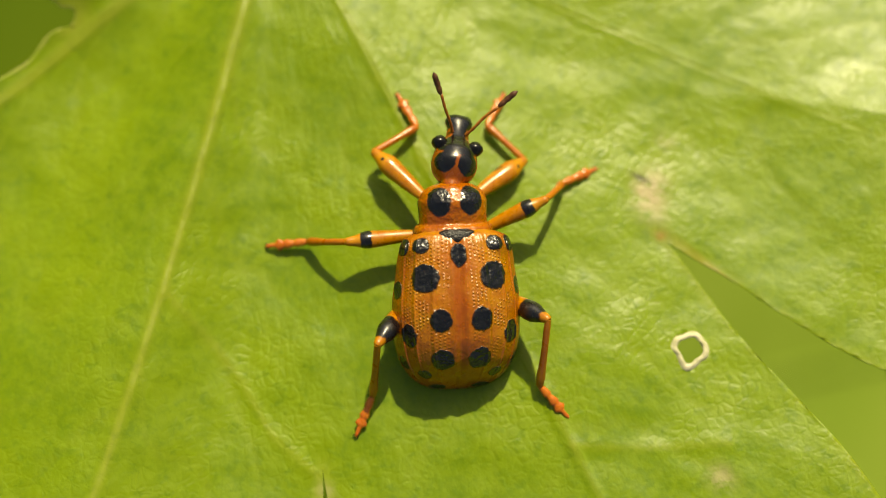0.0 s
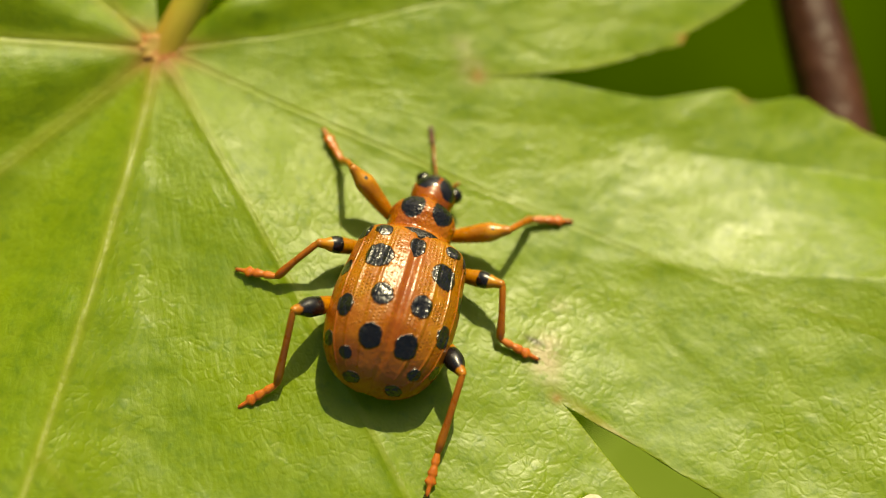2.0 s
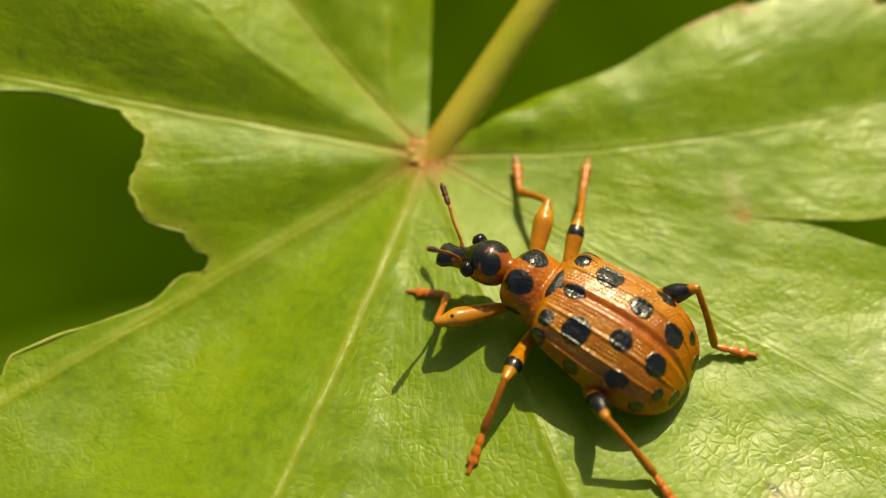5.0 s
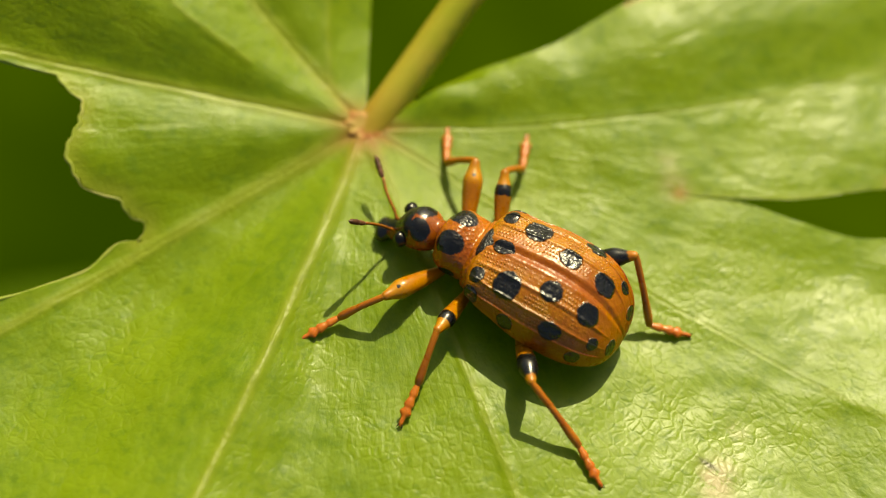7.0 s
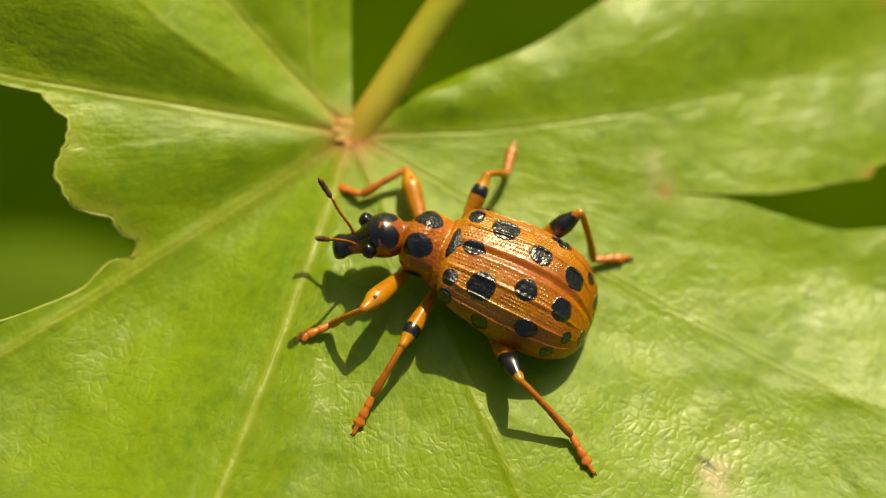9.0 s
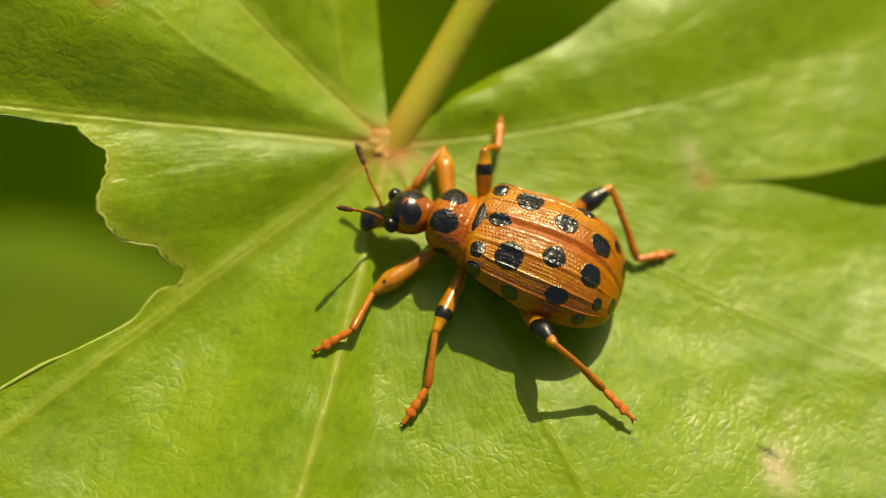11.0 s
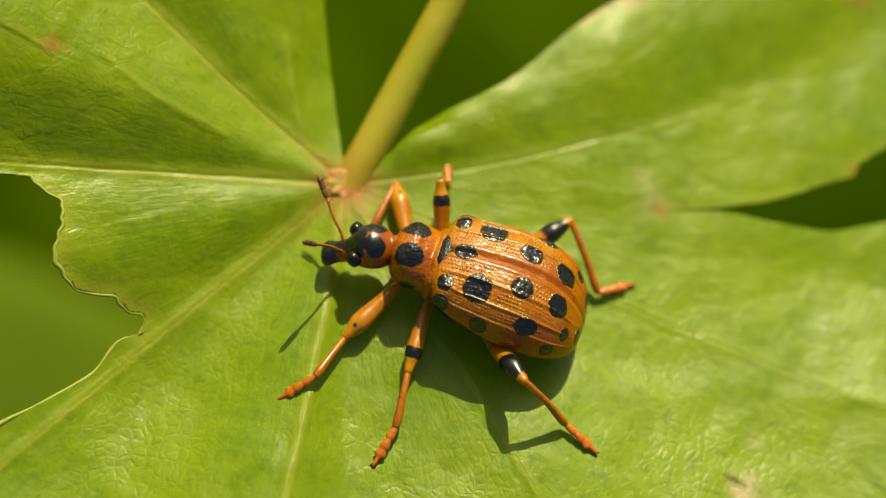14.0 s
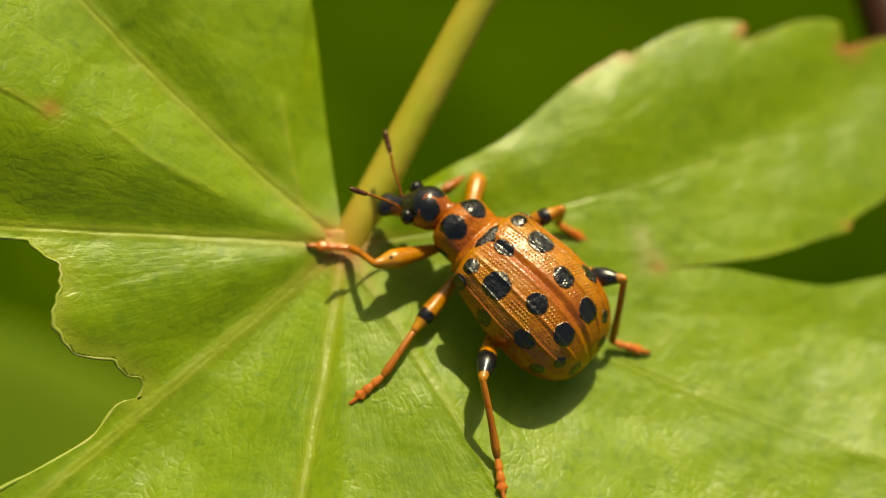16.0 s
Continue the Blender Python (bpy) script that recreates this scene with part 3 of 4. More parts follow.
# ---- beetle body ----
def build_elytron(side, beetle):
    rings, cols = 150, 90
    y = 2.42 - 4.82 * (0.5 - 0.5 * np.cos(np.pi * np.linspace(0, 1, rings)))
    keys = [-2.40, -2.33, -2.15, -1.85, -1.3, -0.6, 0.2, 1.2, 1.9, 2.28, 2.42]
    w = smooth_curve(keys, [0.30, 0.72, 1.14, 1.45, 1.74, 1.86, 1.88, 1.77, 1.70, 1.60, 1.35], y)
    top = smooth_curve(keys, [1.30, 1.55, 1.92, 2.32, 2.82, 3.12, 3.20, 3.08, 2.92, 2.76, 2.58], y)
    low = smooth_curve(keys, [1.20, 1.28, 1.36, 1.42, 1.48, 1.50, 1.52, 1.58, 1.66, 1.72, 1.80], y)
    a = np.linspace(0, 1, cols)[None, :] * np.radians(smooth_curve([-2.4, 0, 1.6, 2.42], [86, 83, 75, 70], y))[:, None]
    px, pz = np.sin(a) ** (2 / 2.35), np.cos(a) ** (2 / 2.35)
    x = w[:, None] * px
    z = low[:, None] + (top - low)[:, None] * pz
    u = a / np.radians(90)
    fade = np.clip((2.35 - y) / 0.25, 0, 1) * np.clip((y + 2.2) / 0.5, 0, 1)
    ridge = sum(np.exp(-((u - c) / 0.018) ** 2) for c in (0.24, 0.46, 0.66)) * fade[:, None]
    z += 0.05 * ridge
    z -= 0.06 * np.exp(-(u / 0.022) ** 2)
    z += 0.02 * np.exp(-((u - 0.05) / 0.02) ** 2) * fade[:, None]
    humeral = np.exp(-((x - 1.3) / 0.35) ** 2 - ((y[:, None] - 2.0) / 0.3) ** 2)
    z += 0.16 * humeral
    pf = np.clip((0.92 - u) * 8, 0, 1) * np.clip((u - 0.06) * 30, 0, 1) * fade[:, None] * (1 - 0.7 * np.clip(ridge, 0, 1))
    pf = pf * np.exp(-((u - 0.34) / 0.34) ** 2) * np.clip((y[:, None] + 1.7) / 1.4, 0, 1)
    disc = np.exp(-((u - 0.34) / 0.26) ** 2) * np.clip((y[:, None] + 2.0) / 1.6, 0, 1) * np.clip(u / 0.06, 0.3, 1)
    laid = y[:, None] - 0.26 * np.clip((y[:, None] - 1.5) / 0.9, 0, 1) * np.clip(u, 0, 1) ** 2
    v = np.stack([x * side, laid, z], -1).reshape(-1, 3) * MM
    # spots: place across (0 seam, 1 side edge) and along, half widths
    spots = [(0.72, 2.04, 0.30, 0.25), (0.40, 2.06, 0.25, 0.21), (0.335, 1.11, 0.42, 0.35), (0.76, 0.72, 0.27, 0.22), (0.17, -0.10, 0.32, 0.30),
             (0.545, -0.56, 0.29, 0.30), (0.155, -1.29, 0.34, 0.36), (0.76, -1.42, 0.22, 0.20), (0.45, -1.78, 0.21, 0.17), (0.40, -2.22, 0.26, 0.12), (0.0, 1.73, 0.24, 0.30)]
    spot = np.full(x.shape, 9.0)
    for su, sy, rl, rv in spots:
        i, k = int(np.argmin(np.abs(y - sy))), 0
        k = int(np.argmin(np.abs(u[i] - su)))
        side_way = np.hypot(x - x[i, k], z - z[i, k])
        spot = np.minimum(spot, np.sqrt((side_way / rl) ** 2 + ((y[:, None] - sy) / rv) ** 2 * 0.75) - 1)
    faces = [(i * cols + k, i * cols + k + 1, (i + 1) * cols + k + 1, (i + 1) * cols + k) for i in range(rings - 1) for k in range(cols - 1)]
    if side > 0:
        faces = [f[::-1] for f in faces]
    return mesh_object("elytron", v, faces, ORANGE, beetle, "orange wing case with black spots",
                       {"spot": spot.ravel(), "pf": pf.ravel(), "pu": (u * 24).ravel(), "pv": (y[:, None] / 0.105 + 0 * u).ravel(), "disc": disc.ravel()})


def build_beetle():
    beetle = tagged(new("beetle"), "orange leaf-rolling beetle with black spots walking on the leaf", "beetle")
    for side in (-1, 1):
        build_elytron(side, beetle)
    v, f = loft([(-2.28, 0.3, 1.25, 0.08, 0.15), (-2.05, 0.85, 1.3, 0.2, 0.3), (-1, 1.6, 1.45, 1.0, 0.5), (0.6, 1.6, 1.5, 1.0, 0.58),
                 (1.9, 1.3, 1.6, 0.8, 0.68), (2.35, 0.9, 1.7, 0.6, 0.6)])
    mesh_object("abdomen", v, f, BELLY, beetle, "dark brown underside", {"spot": spots_on(v, [(-1.2, 1.95, 1.25, 0.55, 0.7, 0.5), (1.2, 1.95, 1.25, 0.55, 0.7, 0.5), (0, -2.3, 1.3, 1.0, 0.3, 0.5)])})
    # pronotum
    v, f = loft([(2.15, 1.0, 1.75, 0.80, 0.6), (2.34, 1.15, 1.75, 0.90, 0.7), (2.46, 1.10, 1.75, 0.86, 0.7), (2.57, 0.98, 1.75, 0.75, 0.7), (2.82, 0.98, 1.74, 0.84, 0.75),
                 (3.15, 1.00, 1.76, 0.88, 0.75), (3.44, 0.88, 1.78, 0.78, 0.68), (3.64, 0.60, 1.80, 0.56, 0.5), (3.74, 0.34, 1.82, 0.34, 0.35)], 100, 80, 2.2)
    spots = [(-0.45, 3.24, 2.5, 0.34, 0.43, 0.7), (0.45, 3.24, 2.5, 0.34, 0.43, 0.7), (-0.98, 2.98, 1.7, 0.3, 0.26, 0.2), (0.98, 2.98, 1.7, 0.3, 0.26, 0.2)]
    for k in range(len(v)):
        v[k] *= 1 + 0.012 * noise.noise(Vector(v[k]) * 2600)
    mesh_object("pronotum", v, f, THORAX, beetle, "orange shield with two black patches", {"spot": spots_on(v, spots)})
    v, f = loft([(2.02, 0.2, 2.63, 0.15, 0.2), (2.14, 0.48, 2.66, 0.17, 0.2), (2.34, 0.52, 2.63, 0.15, 0.2), (2.44, 0.34, 2.58, 0.1, 0.2)], 16, 24)
    mesh_object("scutellum", v, f, SHIELD, beetle, "small black shield between the wing cases")
    build_head(beetle)
    return beetle


HEAD_SIZE = 1.16
NECK = (0, 3.74, 1.90)


def build_head(beetle):
    """The head in its own space: the origin is the neck."""
    v, f = loft([(-0.35, 0.24, -0.02, 0.24, 0.26), (-0.05, 0.26, 0.0, 0.26, 0.30), (0.08, 0.40, 0.0, 0.38, 0.42), (0.22, 0.52, 0.01, 0.50, 0.50), (0.45, 0.58, 0.03, 0.57, 0.54), (0.72, 0.54, 0.03, 0.54, 0.5),
                 (0.97, 0.43, 0.0, 0.40, 0.38), (1.18, 0.30, -0.03, 0.28, 0.30), (1.45, 0.28, -0.05, 0.25, 0.25), (1.68, 0.35, -0.07, 0.25, 0.24),
                 (1.84, 0.30, -0.10, 0.18, 0.18), (1.90, 0.12, -0.11, 0.07, 0.07)], 90, 60)
    spots = [(-0.29, 0.33, 0.44, 0.275, 0.26, 0.42), (0.29, 0.33, 0.44, 0.275, 0.26, 0.42), (0, 0.86, 0.46, 0.56, 0.35, 0.60), (0, 1.2, 0.3, 0.2, 0.3, 0.2),
             (-0.27, 1.66, -0.02, 0.24, 0.26, 0.34), (0.27, 1.66, -0.02, 0.24, 0.26, 0.34), (0, 1.78, 0.05, 0.3, 0.2, 0.3), (0, 1.42, 0.3, 0.24, 0.3, 0.26)]
    v = v * HEAD_SIZE
    spots = [tuple(q * HEAD_SIZE for q in spot) for spot in spots]
    head = mesh_object("head", v, f, HEAD, beetle, "glossy orange head with a black crown", {"spot": spots_on(v, spots)})
    head.matrix_basis = mm_pose(*NECK)
    for side in (-1, 1):
        v, f = loft([(-0.23, 0.02, 0, 0.02, 0.02), (-0.19, 0.125, 0, 0.125, 0.125), (0, 0.245, 0, 0.245, 0.245), (0.19, 0.125, 0, 0.125, 0.125), (0.23, 0.02, 0, 0.02, 0.02)], 24, 28)
        eye = mesh_object("eye", v, f, EYE, head, "bulging glossy black eye")
        eye.matrix_basis = mm_pose(side * 0.52, 1.06, 0.22)
        build_antenna(side, head)
    return head


def build_antenna(side, head):
    path = [Vector((0.02 * math.sin(k * 0.6), 0.115 * k, 0.10 * math.sin(k / 12 * 2.2))) * MM for k in range(13)]
    v, f = tube(path, [(0.055 if k < 2 else 0.038 + 0.01 * (k % 2)) * MM for k in range(13)], 10)
    stem = mesh_object("antenna", v, f, STALKLET, head, "thin amber feeler with a dark club")
    v, f = loft([(1.36, 0.03, 0.08, 0.03, 0.03), (1.46, 0.075, 0.08, 0.07, 0.07), (1.60, 0.085, 0.08, 0.08, 0.08), (1.63, 0.07, 0.08, 0.07, 0.07),
                 (1.75, 0.10, 0.08, 0.09, 0.09), (1.79, 0.08, 0.08, 0.08, 0.08), (1.95, 0.085, 0.08, 0.08, 0.08), (2.10, 0.02, 0.08, 0.02, 0.02)], 36, 14)
    mesh_object("club", v, f, CLUB, stem, "dark brown club")
    stem.matrix_basis = mm_pose(side * 0.17, 1.46, 0.14, 25, 0, -side * 28)
    stem["side"] = float(side)
    return stem


# Legs: femur, tibia and ankle height, then the hip (right side), millimetres
LEGS = {"front": (2.29, 1.55, 0.30, 0.61, 3.16, 1.01), "middle": (2.21, 1.63, 0.30, 0.86, 2.19, 1.01), "hind": (2.43, 2.36, 0.30, 1.25, 0.34, 1.02)}


TARSUS = 1.28


def build_leg(pair, beetle):
    long, shin = LEGS[pair][0], LEGS[pair][1]
    thick = {"front": 0.30, "middle": 0.26, "hind": 0.30}[pair]
    v, f = loft([(0, 0.10, 0, 0.10, 0.10), (0.08 * long, 0.15, 0, 0.14, 0.14), (0.45 * long, thick * 0.85, 0, thick * 0.8, thick * 0.8),
                 (0.72 * long, thick, 0.02, thick, thick * 0.9), (0.9 * long, thick * 0.6, 0, thick * 0.6, thick * 0.55),
                 (1.0 * long, 0.12, 0, 0.12, 0.12), (1.03 * long, 0.05, 0, 0.05, 0.05)], 44, 24)
    band = {"front": [(0, 0.80 * long, 0.22, 0.08, 0.07, 0.1)], "middle": [(0, 0.74 * long, 0.12, 0.4, 0.19, 0.26)],
            "hind": [(0, 0.74 * long, 0.06, 0.5, 0.48, 0.36)]}[pair]
    femur = mesh_object("femur", v, f, LEG, beetle, {"front": "amber thigh", "middle": "amber thigh with a black band", "hind": "amber thigh with a black end"}[pair],
                        {"spot": spots_on(v, band)})
    v, f = loft([(0, 0.09, 0, 0.09, 0.09), (0.12 * shin, 0.10, 0.02, 0.10, 0.10), (0.5 * shin, 0.10, 0.06, 0.10, 0.10), (0.88 * shin, 0.13, 0.02, 0.13, 0.13),
                 (1.0 * shin, 0.10, 0, 0.10, 0.10), (1.02 * shin, 0.04, 0, 0.04, 0.04)], 34, 18)
    tibia = mesh_object("tibia", v, f, SHIN, beetle, "thin orange shin", {"spot": 1 + 0 * v[:, 0]})
    v, f = loft([(0, 0.07, 0, 0.07, 0.07), (0.1, 0.10, 0, 0.085, 0.08), (0.27, 0.125, 0, 0.095, 0.08), (0.31, 0.095, 0, 0.08, 0.06), (0.42, 0.125, 0, 0.10, 0.08),
                 (0.52, 0.15, 0, 0.10, 0.08), (0.56, 0.11, 0, 0.08, 0.06), (0.7, 0.18, 0, 0.09, 0.08), (0.8, 0.07, 0, 0.06, 0.06), (0.95, 0.06, 0, 0.06, 0.05), (1.02, 0.03, 0, 0.03, 0.03)], 50, 18)
    v[:, 1] *= TARSUS
    tarsus = mesh_object("tarsus", v, f, FOOT, beetle, "reddish orange foot with lobed pads", {"spot": 1 + 0 * v[:, 0]})
    for side in (-1, 1):
        v, f = tube([Vector((side * (0.02 + 0.06 * math.sin(t * 1.9)), 0.95 * TARSUS + 0.16 * t, -0.02 - 0.06 * t * t)) * MM for t in np.linspace(0, 1, 8)],
                    [(0.032 - 0.026 * t) * MM for t in np.linspace(0, 1, 8)], 8)
        mesh_object("claw", v, f, CLAW, tarsus, "dark hooked claw")
    return femur, tibia, tarsus


# ---- surroundings ----
def build_surroundings():
    me_v, me_f = [], []
    n, size = 60, 3000.0
    for i in range(n + 1):
        for k in range(n + 1):
            x, y = [math.copysign(abs(q) ** 3, q) * size for q in (2 * i / n - 1, 2 * k / n - 1)]
            me_v.append((x * MM, y * MM, (-150 + 8 * noise.noise((x * 0.02, y * 0.02, 0.5))) * MM))
    for i in range(n):
        for k in range(n):
            me_f.append((i * (n + 1) + k, (i + 1) * (n + 1) + k, (i + 1) * (n + 1) + k + 1, i * (n + 1) + k + 1))
    # the sun reaches this ground; only its colour makes it look shaded
    ground = mesh_object("ground", me_v, me_f, UNDERGROWTH_SHADE)
    tagged(ground, "undergrowth far below the leaf, its shade put into the dark green", "ground", kind="structure")
    # the lower leaf takes the tone with painted shade, the upper painted sunlight
    for x, y, z, size, turn, tip, tilt, green in ((0, -17, -112, 170, 3, 0, 3, SHADE_TONED_LEAF), (40, -3, -52, 46, 20, 8, 5, SUN_TONED_LEAF)):
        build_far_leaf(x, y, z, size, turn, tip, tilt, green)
    path = [Vector((20.7 + 1.67 * t, 8.9 - 5.3 * t, -1.8 - 0.5 * t)) * MM for t in np.linspace(-4, 5, 30)]
    v, f = tube(path, [(1.1 + 0.05 * math.sin(k * 1.7)) * MM for k in range(30)], 18)
    stem = mesh_object("stem", v, f, BARK)
    tagged(stem, "reddish brown plant stem behind the leaf", "stem")


def build_far_leaf(x, y, z, size, turn, tip, tilt, green):
    leaf = tagged(new("far_leaf"), "out-of-focus green leaf below the beetle's leaf", "leaf", "leaves below")
    verts, faces = [], []
    n, m = 40, 24
    for i in range(n + 1):
        s = i / n
        half = 0.33 * math.sin(math.pi * min(1, s * 0.98 + 0.01)) ** 0.8 * (1.15 - 0.4 * s)
        for k in range(m + 1):
            u = 2 * k / m - 1
            verts.append(Vector((size * s - size * 0.5, size * half * u * (1 + 0.04 * math.sin(s * 20)), size * (0.05 * abs(u) * half * 6 * 0.3 - 0.12 * (s - 0.5) ** 2))) * MM)
    for i in range(n):
        for k in range(m):
            faces.append((i * (m + 1) + k, (i + 1) * (m + 1) + k, (i + 1) * (m + 1) + k + 1, i * (m + 1) + k + 1))
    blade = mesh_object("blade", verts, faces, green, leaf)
    thick = blade.modifiers.new("thickness", "SOLIDIFY")
    thick.thickness = 0.0002
    v, f = tube([Vector((size * (s - 0.5), 0, size * (-0.12 * (s - 0.5) ** 2) + 0.1)) * MM for s in np.linspace(-0.4, 1, 20)], [0.5 * MM - 0.35 * MM * s for s in np.linspace(0, 1, 20)], 8)
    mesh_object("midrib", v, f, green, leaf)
    leaf.matrix_basis = mm_pose(x, y, z, tip, tilt, turn)
    return leaf


# ---- build ----
build_leaf()
build_surroundings()
BEETLE = build_beetle()
HEAD_PART = next(o for o in BEETLE.children if o.name.startswith("head"))
LEG_PARTS = {}
for pair_name in LEGS:
    for side_name in ("left", "right"):
        LEG_PARTS[pair_name + "_" + side_name] = build_leg(pair_name, BEETLE)

BODY, STEPS, HEADS = [], {}, []


def body_at(t, x, y, z, pitch, roll, yaw):
    BODY.append((t, x, y, z, pitch, roll, yaw))


def step(leg, t, tip, ankle, swing):
    """A stance: where foot tip and ankle stand on the leaf, and how far the knee leans out of the upright."""
    STEPS.setdefault(leg, []).append((t, *tip, *ankle, swing))


def head_at(t, yaw, pitch, roll, left_turn, left_lift, right_turn, right_lift):
    """The head's turn on the neck, and the turn and lift of the two feelers on the head."""
    HEADS.append((t, yaw, pitch, roll, left_turn, left_lift, right_turn, right_lift))


def along(rows, times):
    rows = np.array(rows, float)
    return np.stack([smooth_curve(rows[:, 0], rows[:, k], times) for k in range(1, rows.shape[1])], -1)


def bone(a, b, up):
    """A pose at a whose y axis runs towards b."""
    yv = (b - a).normalized()
    xv = yv.cross(up).normalized()
    m = Matrix.Identity(4)
    zv = xv.cross(yv)
    for k in range(3):
        m[k][0], m[k][1], m[k][2], m[k][3] = xv[k], yv[k], zv[k], a[k] * MM
    return m


def knee_of(hip, ankle, a, c, swing):
    u = ankle - hip
    d = min(max(u.length, abs(a - c) * 1.05), (a + c) * 0.999)
    u.normalize()
    x = (a * a - c * c + d * d) / (2 * d)
    h = math.sqrt(max(a * a - x * x, 0))
    e = Vector((0, 0, 1)) - u * u.z
    e.normalize()
    return hip + u * x + (e * math.cos(radians(swing)) + u.cross(e) * math.sin(radians(swing))) * h, hip + u * d


def motions():
    body_at(0.0, 7.03, -12.36, 0.00, 15.0, 0.0, 10.9)
    body_at(0.5, 7.00, -11.71, -0.00, -0.8, -0.2, 7.0)
    body_at(1.0, 7.03, -10.93, 0.03, -2.8, 1.4, 3.6)
    body_at(1.5, 7.44, -9.60, 0.04, -3.3, 0.7, -4.8)
    body_at(2.0, 7.80, -8.20, 0.02, -3.8, 2.0, -10.5)
    body_at(2.5, 8.45, -7.19, -0.02, 2.2, 1.0, -14.1)
    body_at(3.0, 8.31, -6.48, -0.02, 7.8, -1.1, 19.2)
    body_at(3.5, 7.37, -5.80, -0.04, 8.2, 6.1, 44.8)
    body_at(4.0, 6.96, -5.15, 0.01, 4.9, -1.1, 73.4)
    body_at(6.5, 6.74, -4.84, -0.09, 0.5, -2.8, 72.4)
    body_at(7.0, 6.79, -4.46, -0.04, -4.0, -2.7, 74.7)
    body_at(7.5, 6.59, -4.33, -0.02, -2.8, -2.0, 73.3)
    body_at(8.0, 6.33, -4.30, -0.04, -0.8, -1.7, 70.6)
    body_at(8.5, 6.01, -4.28, -0.06, 1.7, 2.7, 76.6)
    body_at(9.0, 5.74, -4.34, -0.03, 0.0, -1.0, 78.6)
    body_at(11.5, 4.93, -3.69, 0.05, -4.5, 5.5, 75.6)
    body_at(12.0, 4.96, -3.71, 0.03, -4.4, 5.9, 75.7)
    body_at(12.5, 4.90, -3.62, 0.03, -4.5, 5.8, 75.8)
    body_at(13.0, 5.00, -3.43, 0.01, -3.7, 6.5, 75.3)
    body_at(13.5, 5.03, -3.48, 0.00, -2.6, 6.2, 76.0)
    body_at(14.0, 4.91, -3.60, 0.02, -2.9, 6.3, 76.1)
    body_at(14.5, 4.91, -3.54, 0.02, -1.9, 6.1, 77.0)
    body_at(15.0, 4.94, -3.12, 0.05, -1.7, 2.8, 59.3)
    body_at(15.5, 5.40, -1.85, 0.07, 2.4, -5.2, 36.9)
    body_at(16.0, 5.59, -1.61, 0.13, 1.9, -5.6, 50.4)
    head_at(0.0, -13, -28, 0, 44, 46, -49, 40)
    head_at(0.5, -16, -26, -1, 44, 46, -49, 40)
    head_at(1.0, -17, -26, -6, 38, 16, -61, 61)
    head_at(1.5, -7, -36, -2, 26, 22, -31, 22)
    head_at(2.0, -12, -43, -3, 38, 31, -22, 10)
    head_at(2.5, -4, -17, -7, 35, 10, -55, 52)
    head_at(3.0, 26, -19, 7, 44, 52, -52, 31)
    head_at(3.5, 39, -20, 12, 32, 55, -64, 22)
    head_at(4.0, 11, -16, 11, 74, 55, -52, 22)
    head_at(6.5, 8, -25, 7, 74, 52, -55, 28)
    head_at(7.0, 11, -28, 4, 74, 58, -61, 28)
    head_at(8.0, 12, -23, 5, 59, 52, -61, 25)
    head_at(9.0, 26, -22, 11, 44, 58, -61, 55)
    head_at(11.5, 11, -27, 5, 56, 58, -70, 34)
    head_at(14.5, 11, -27, 5, 56, 58, -70, 34)
    head_at(15.0, -7, -30, 1, 53, 52, -61, 46)
    head_at(15.5, -13, -27, -4, 35, 34, -34, 31)
    head_at(16.0, 26, -24, 10, 35, 52, -64, 37)
    step('front_left', 0.0, (4.61, -6.37), (5.33, -7.39), -90)
    step('front_left', 0.5, (4.05, -5.54), (4.91, -6.47), -50)
    step('front_left', 1.0, (2.77, -4.68), (3.88, -5.57), -40)
    step('front_left', 1.5, (2.80, -4.67), (3.88, -5.39), -20)
    step('front_left', 2.0, (5.06, -1.62), (5.94, -3.03), -20)
    step('front_left', 2.5, (5.18, -1.26), (5.77, -1.96), -20)
    step('front_left', 3.0, (4.72, -1.29), (5.57, -2.37), -50)
    step('front_left', 3.5, (0.35, -4.66), (1.56, -4.43), -40)
    step('front_left', 4.0, (0.51, -4.65), (1.77, -4.59), -60)
    step('front_left', 6.5, (0.49, -4.69), (1.84, -4.63), -50)
    step('front_left', 7.0, (0.27, -7.13), (0.92, -6.49), -20)
    step('front_left', 8.0, (0.17, -6.98), (0.94, -6.47), 0)
    step('front_left', 9.0, (0.03, -6.84), (0.67, -6.36), -20)
    step('front_left', 11.5, (-1.08, -6.79), (-0.50, -6.40), 150)
    step('front_left', 14.5, (-1.07, -6.80), (-0.49, -6.40), 150)
    step('front_left', 15.0, (-0.58, -4.56), (0.29, -4.20), 20)
    step('front_left', 15.5, (-0.51, -0.21), (0.47, -0.24), -10)
    step('front_left', 16.0, (-1.05, -0.25), (0.13, -0.24), -40)
    step('front_right', 0.0, (7.81, -5.96), (7.41, -7.03), 90)
    step('front_right', 0.5, (10.33, -5.00), (9.31, -5.97), 40)
    step('front_right', 1.0, (10.33, -4.99), (9.21, -5.89), 40)
    step('front_right', 1.5, (12.06, -4.47), (10.66, -5.24), 40)
    step('front_right', 2.0, (13.17, -3.88), (11.84, -4.07), 30)
    step('front_right', 2.5, (13.74, -4.44), (12.68, -4.85), 10)
    step('front_right', 3.0, (8.52, 0.17), (8.22, -0.95), 40)
    step('front_right', 3.5, (3.23, 0.81), (3.44, -0.46), 70)
    step('front_right', 4.0, (2.88, 0.84), (3.29, -0.51), 40)
    step('front_right', 6.5, (2.37, 0.58), (2.76, -0.86), 30)
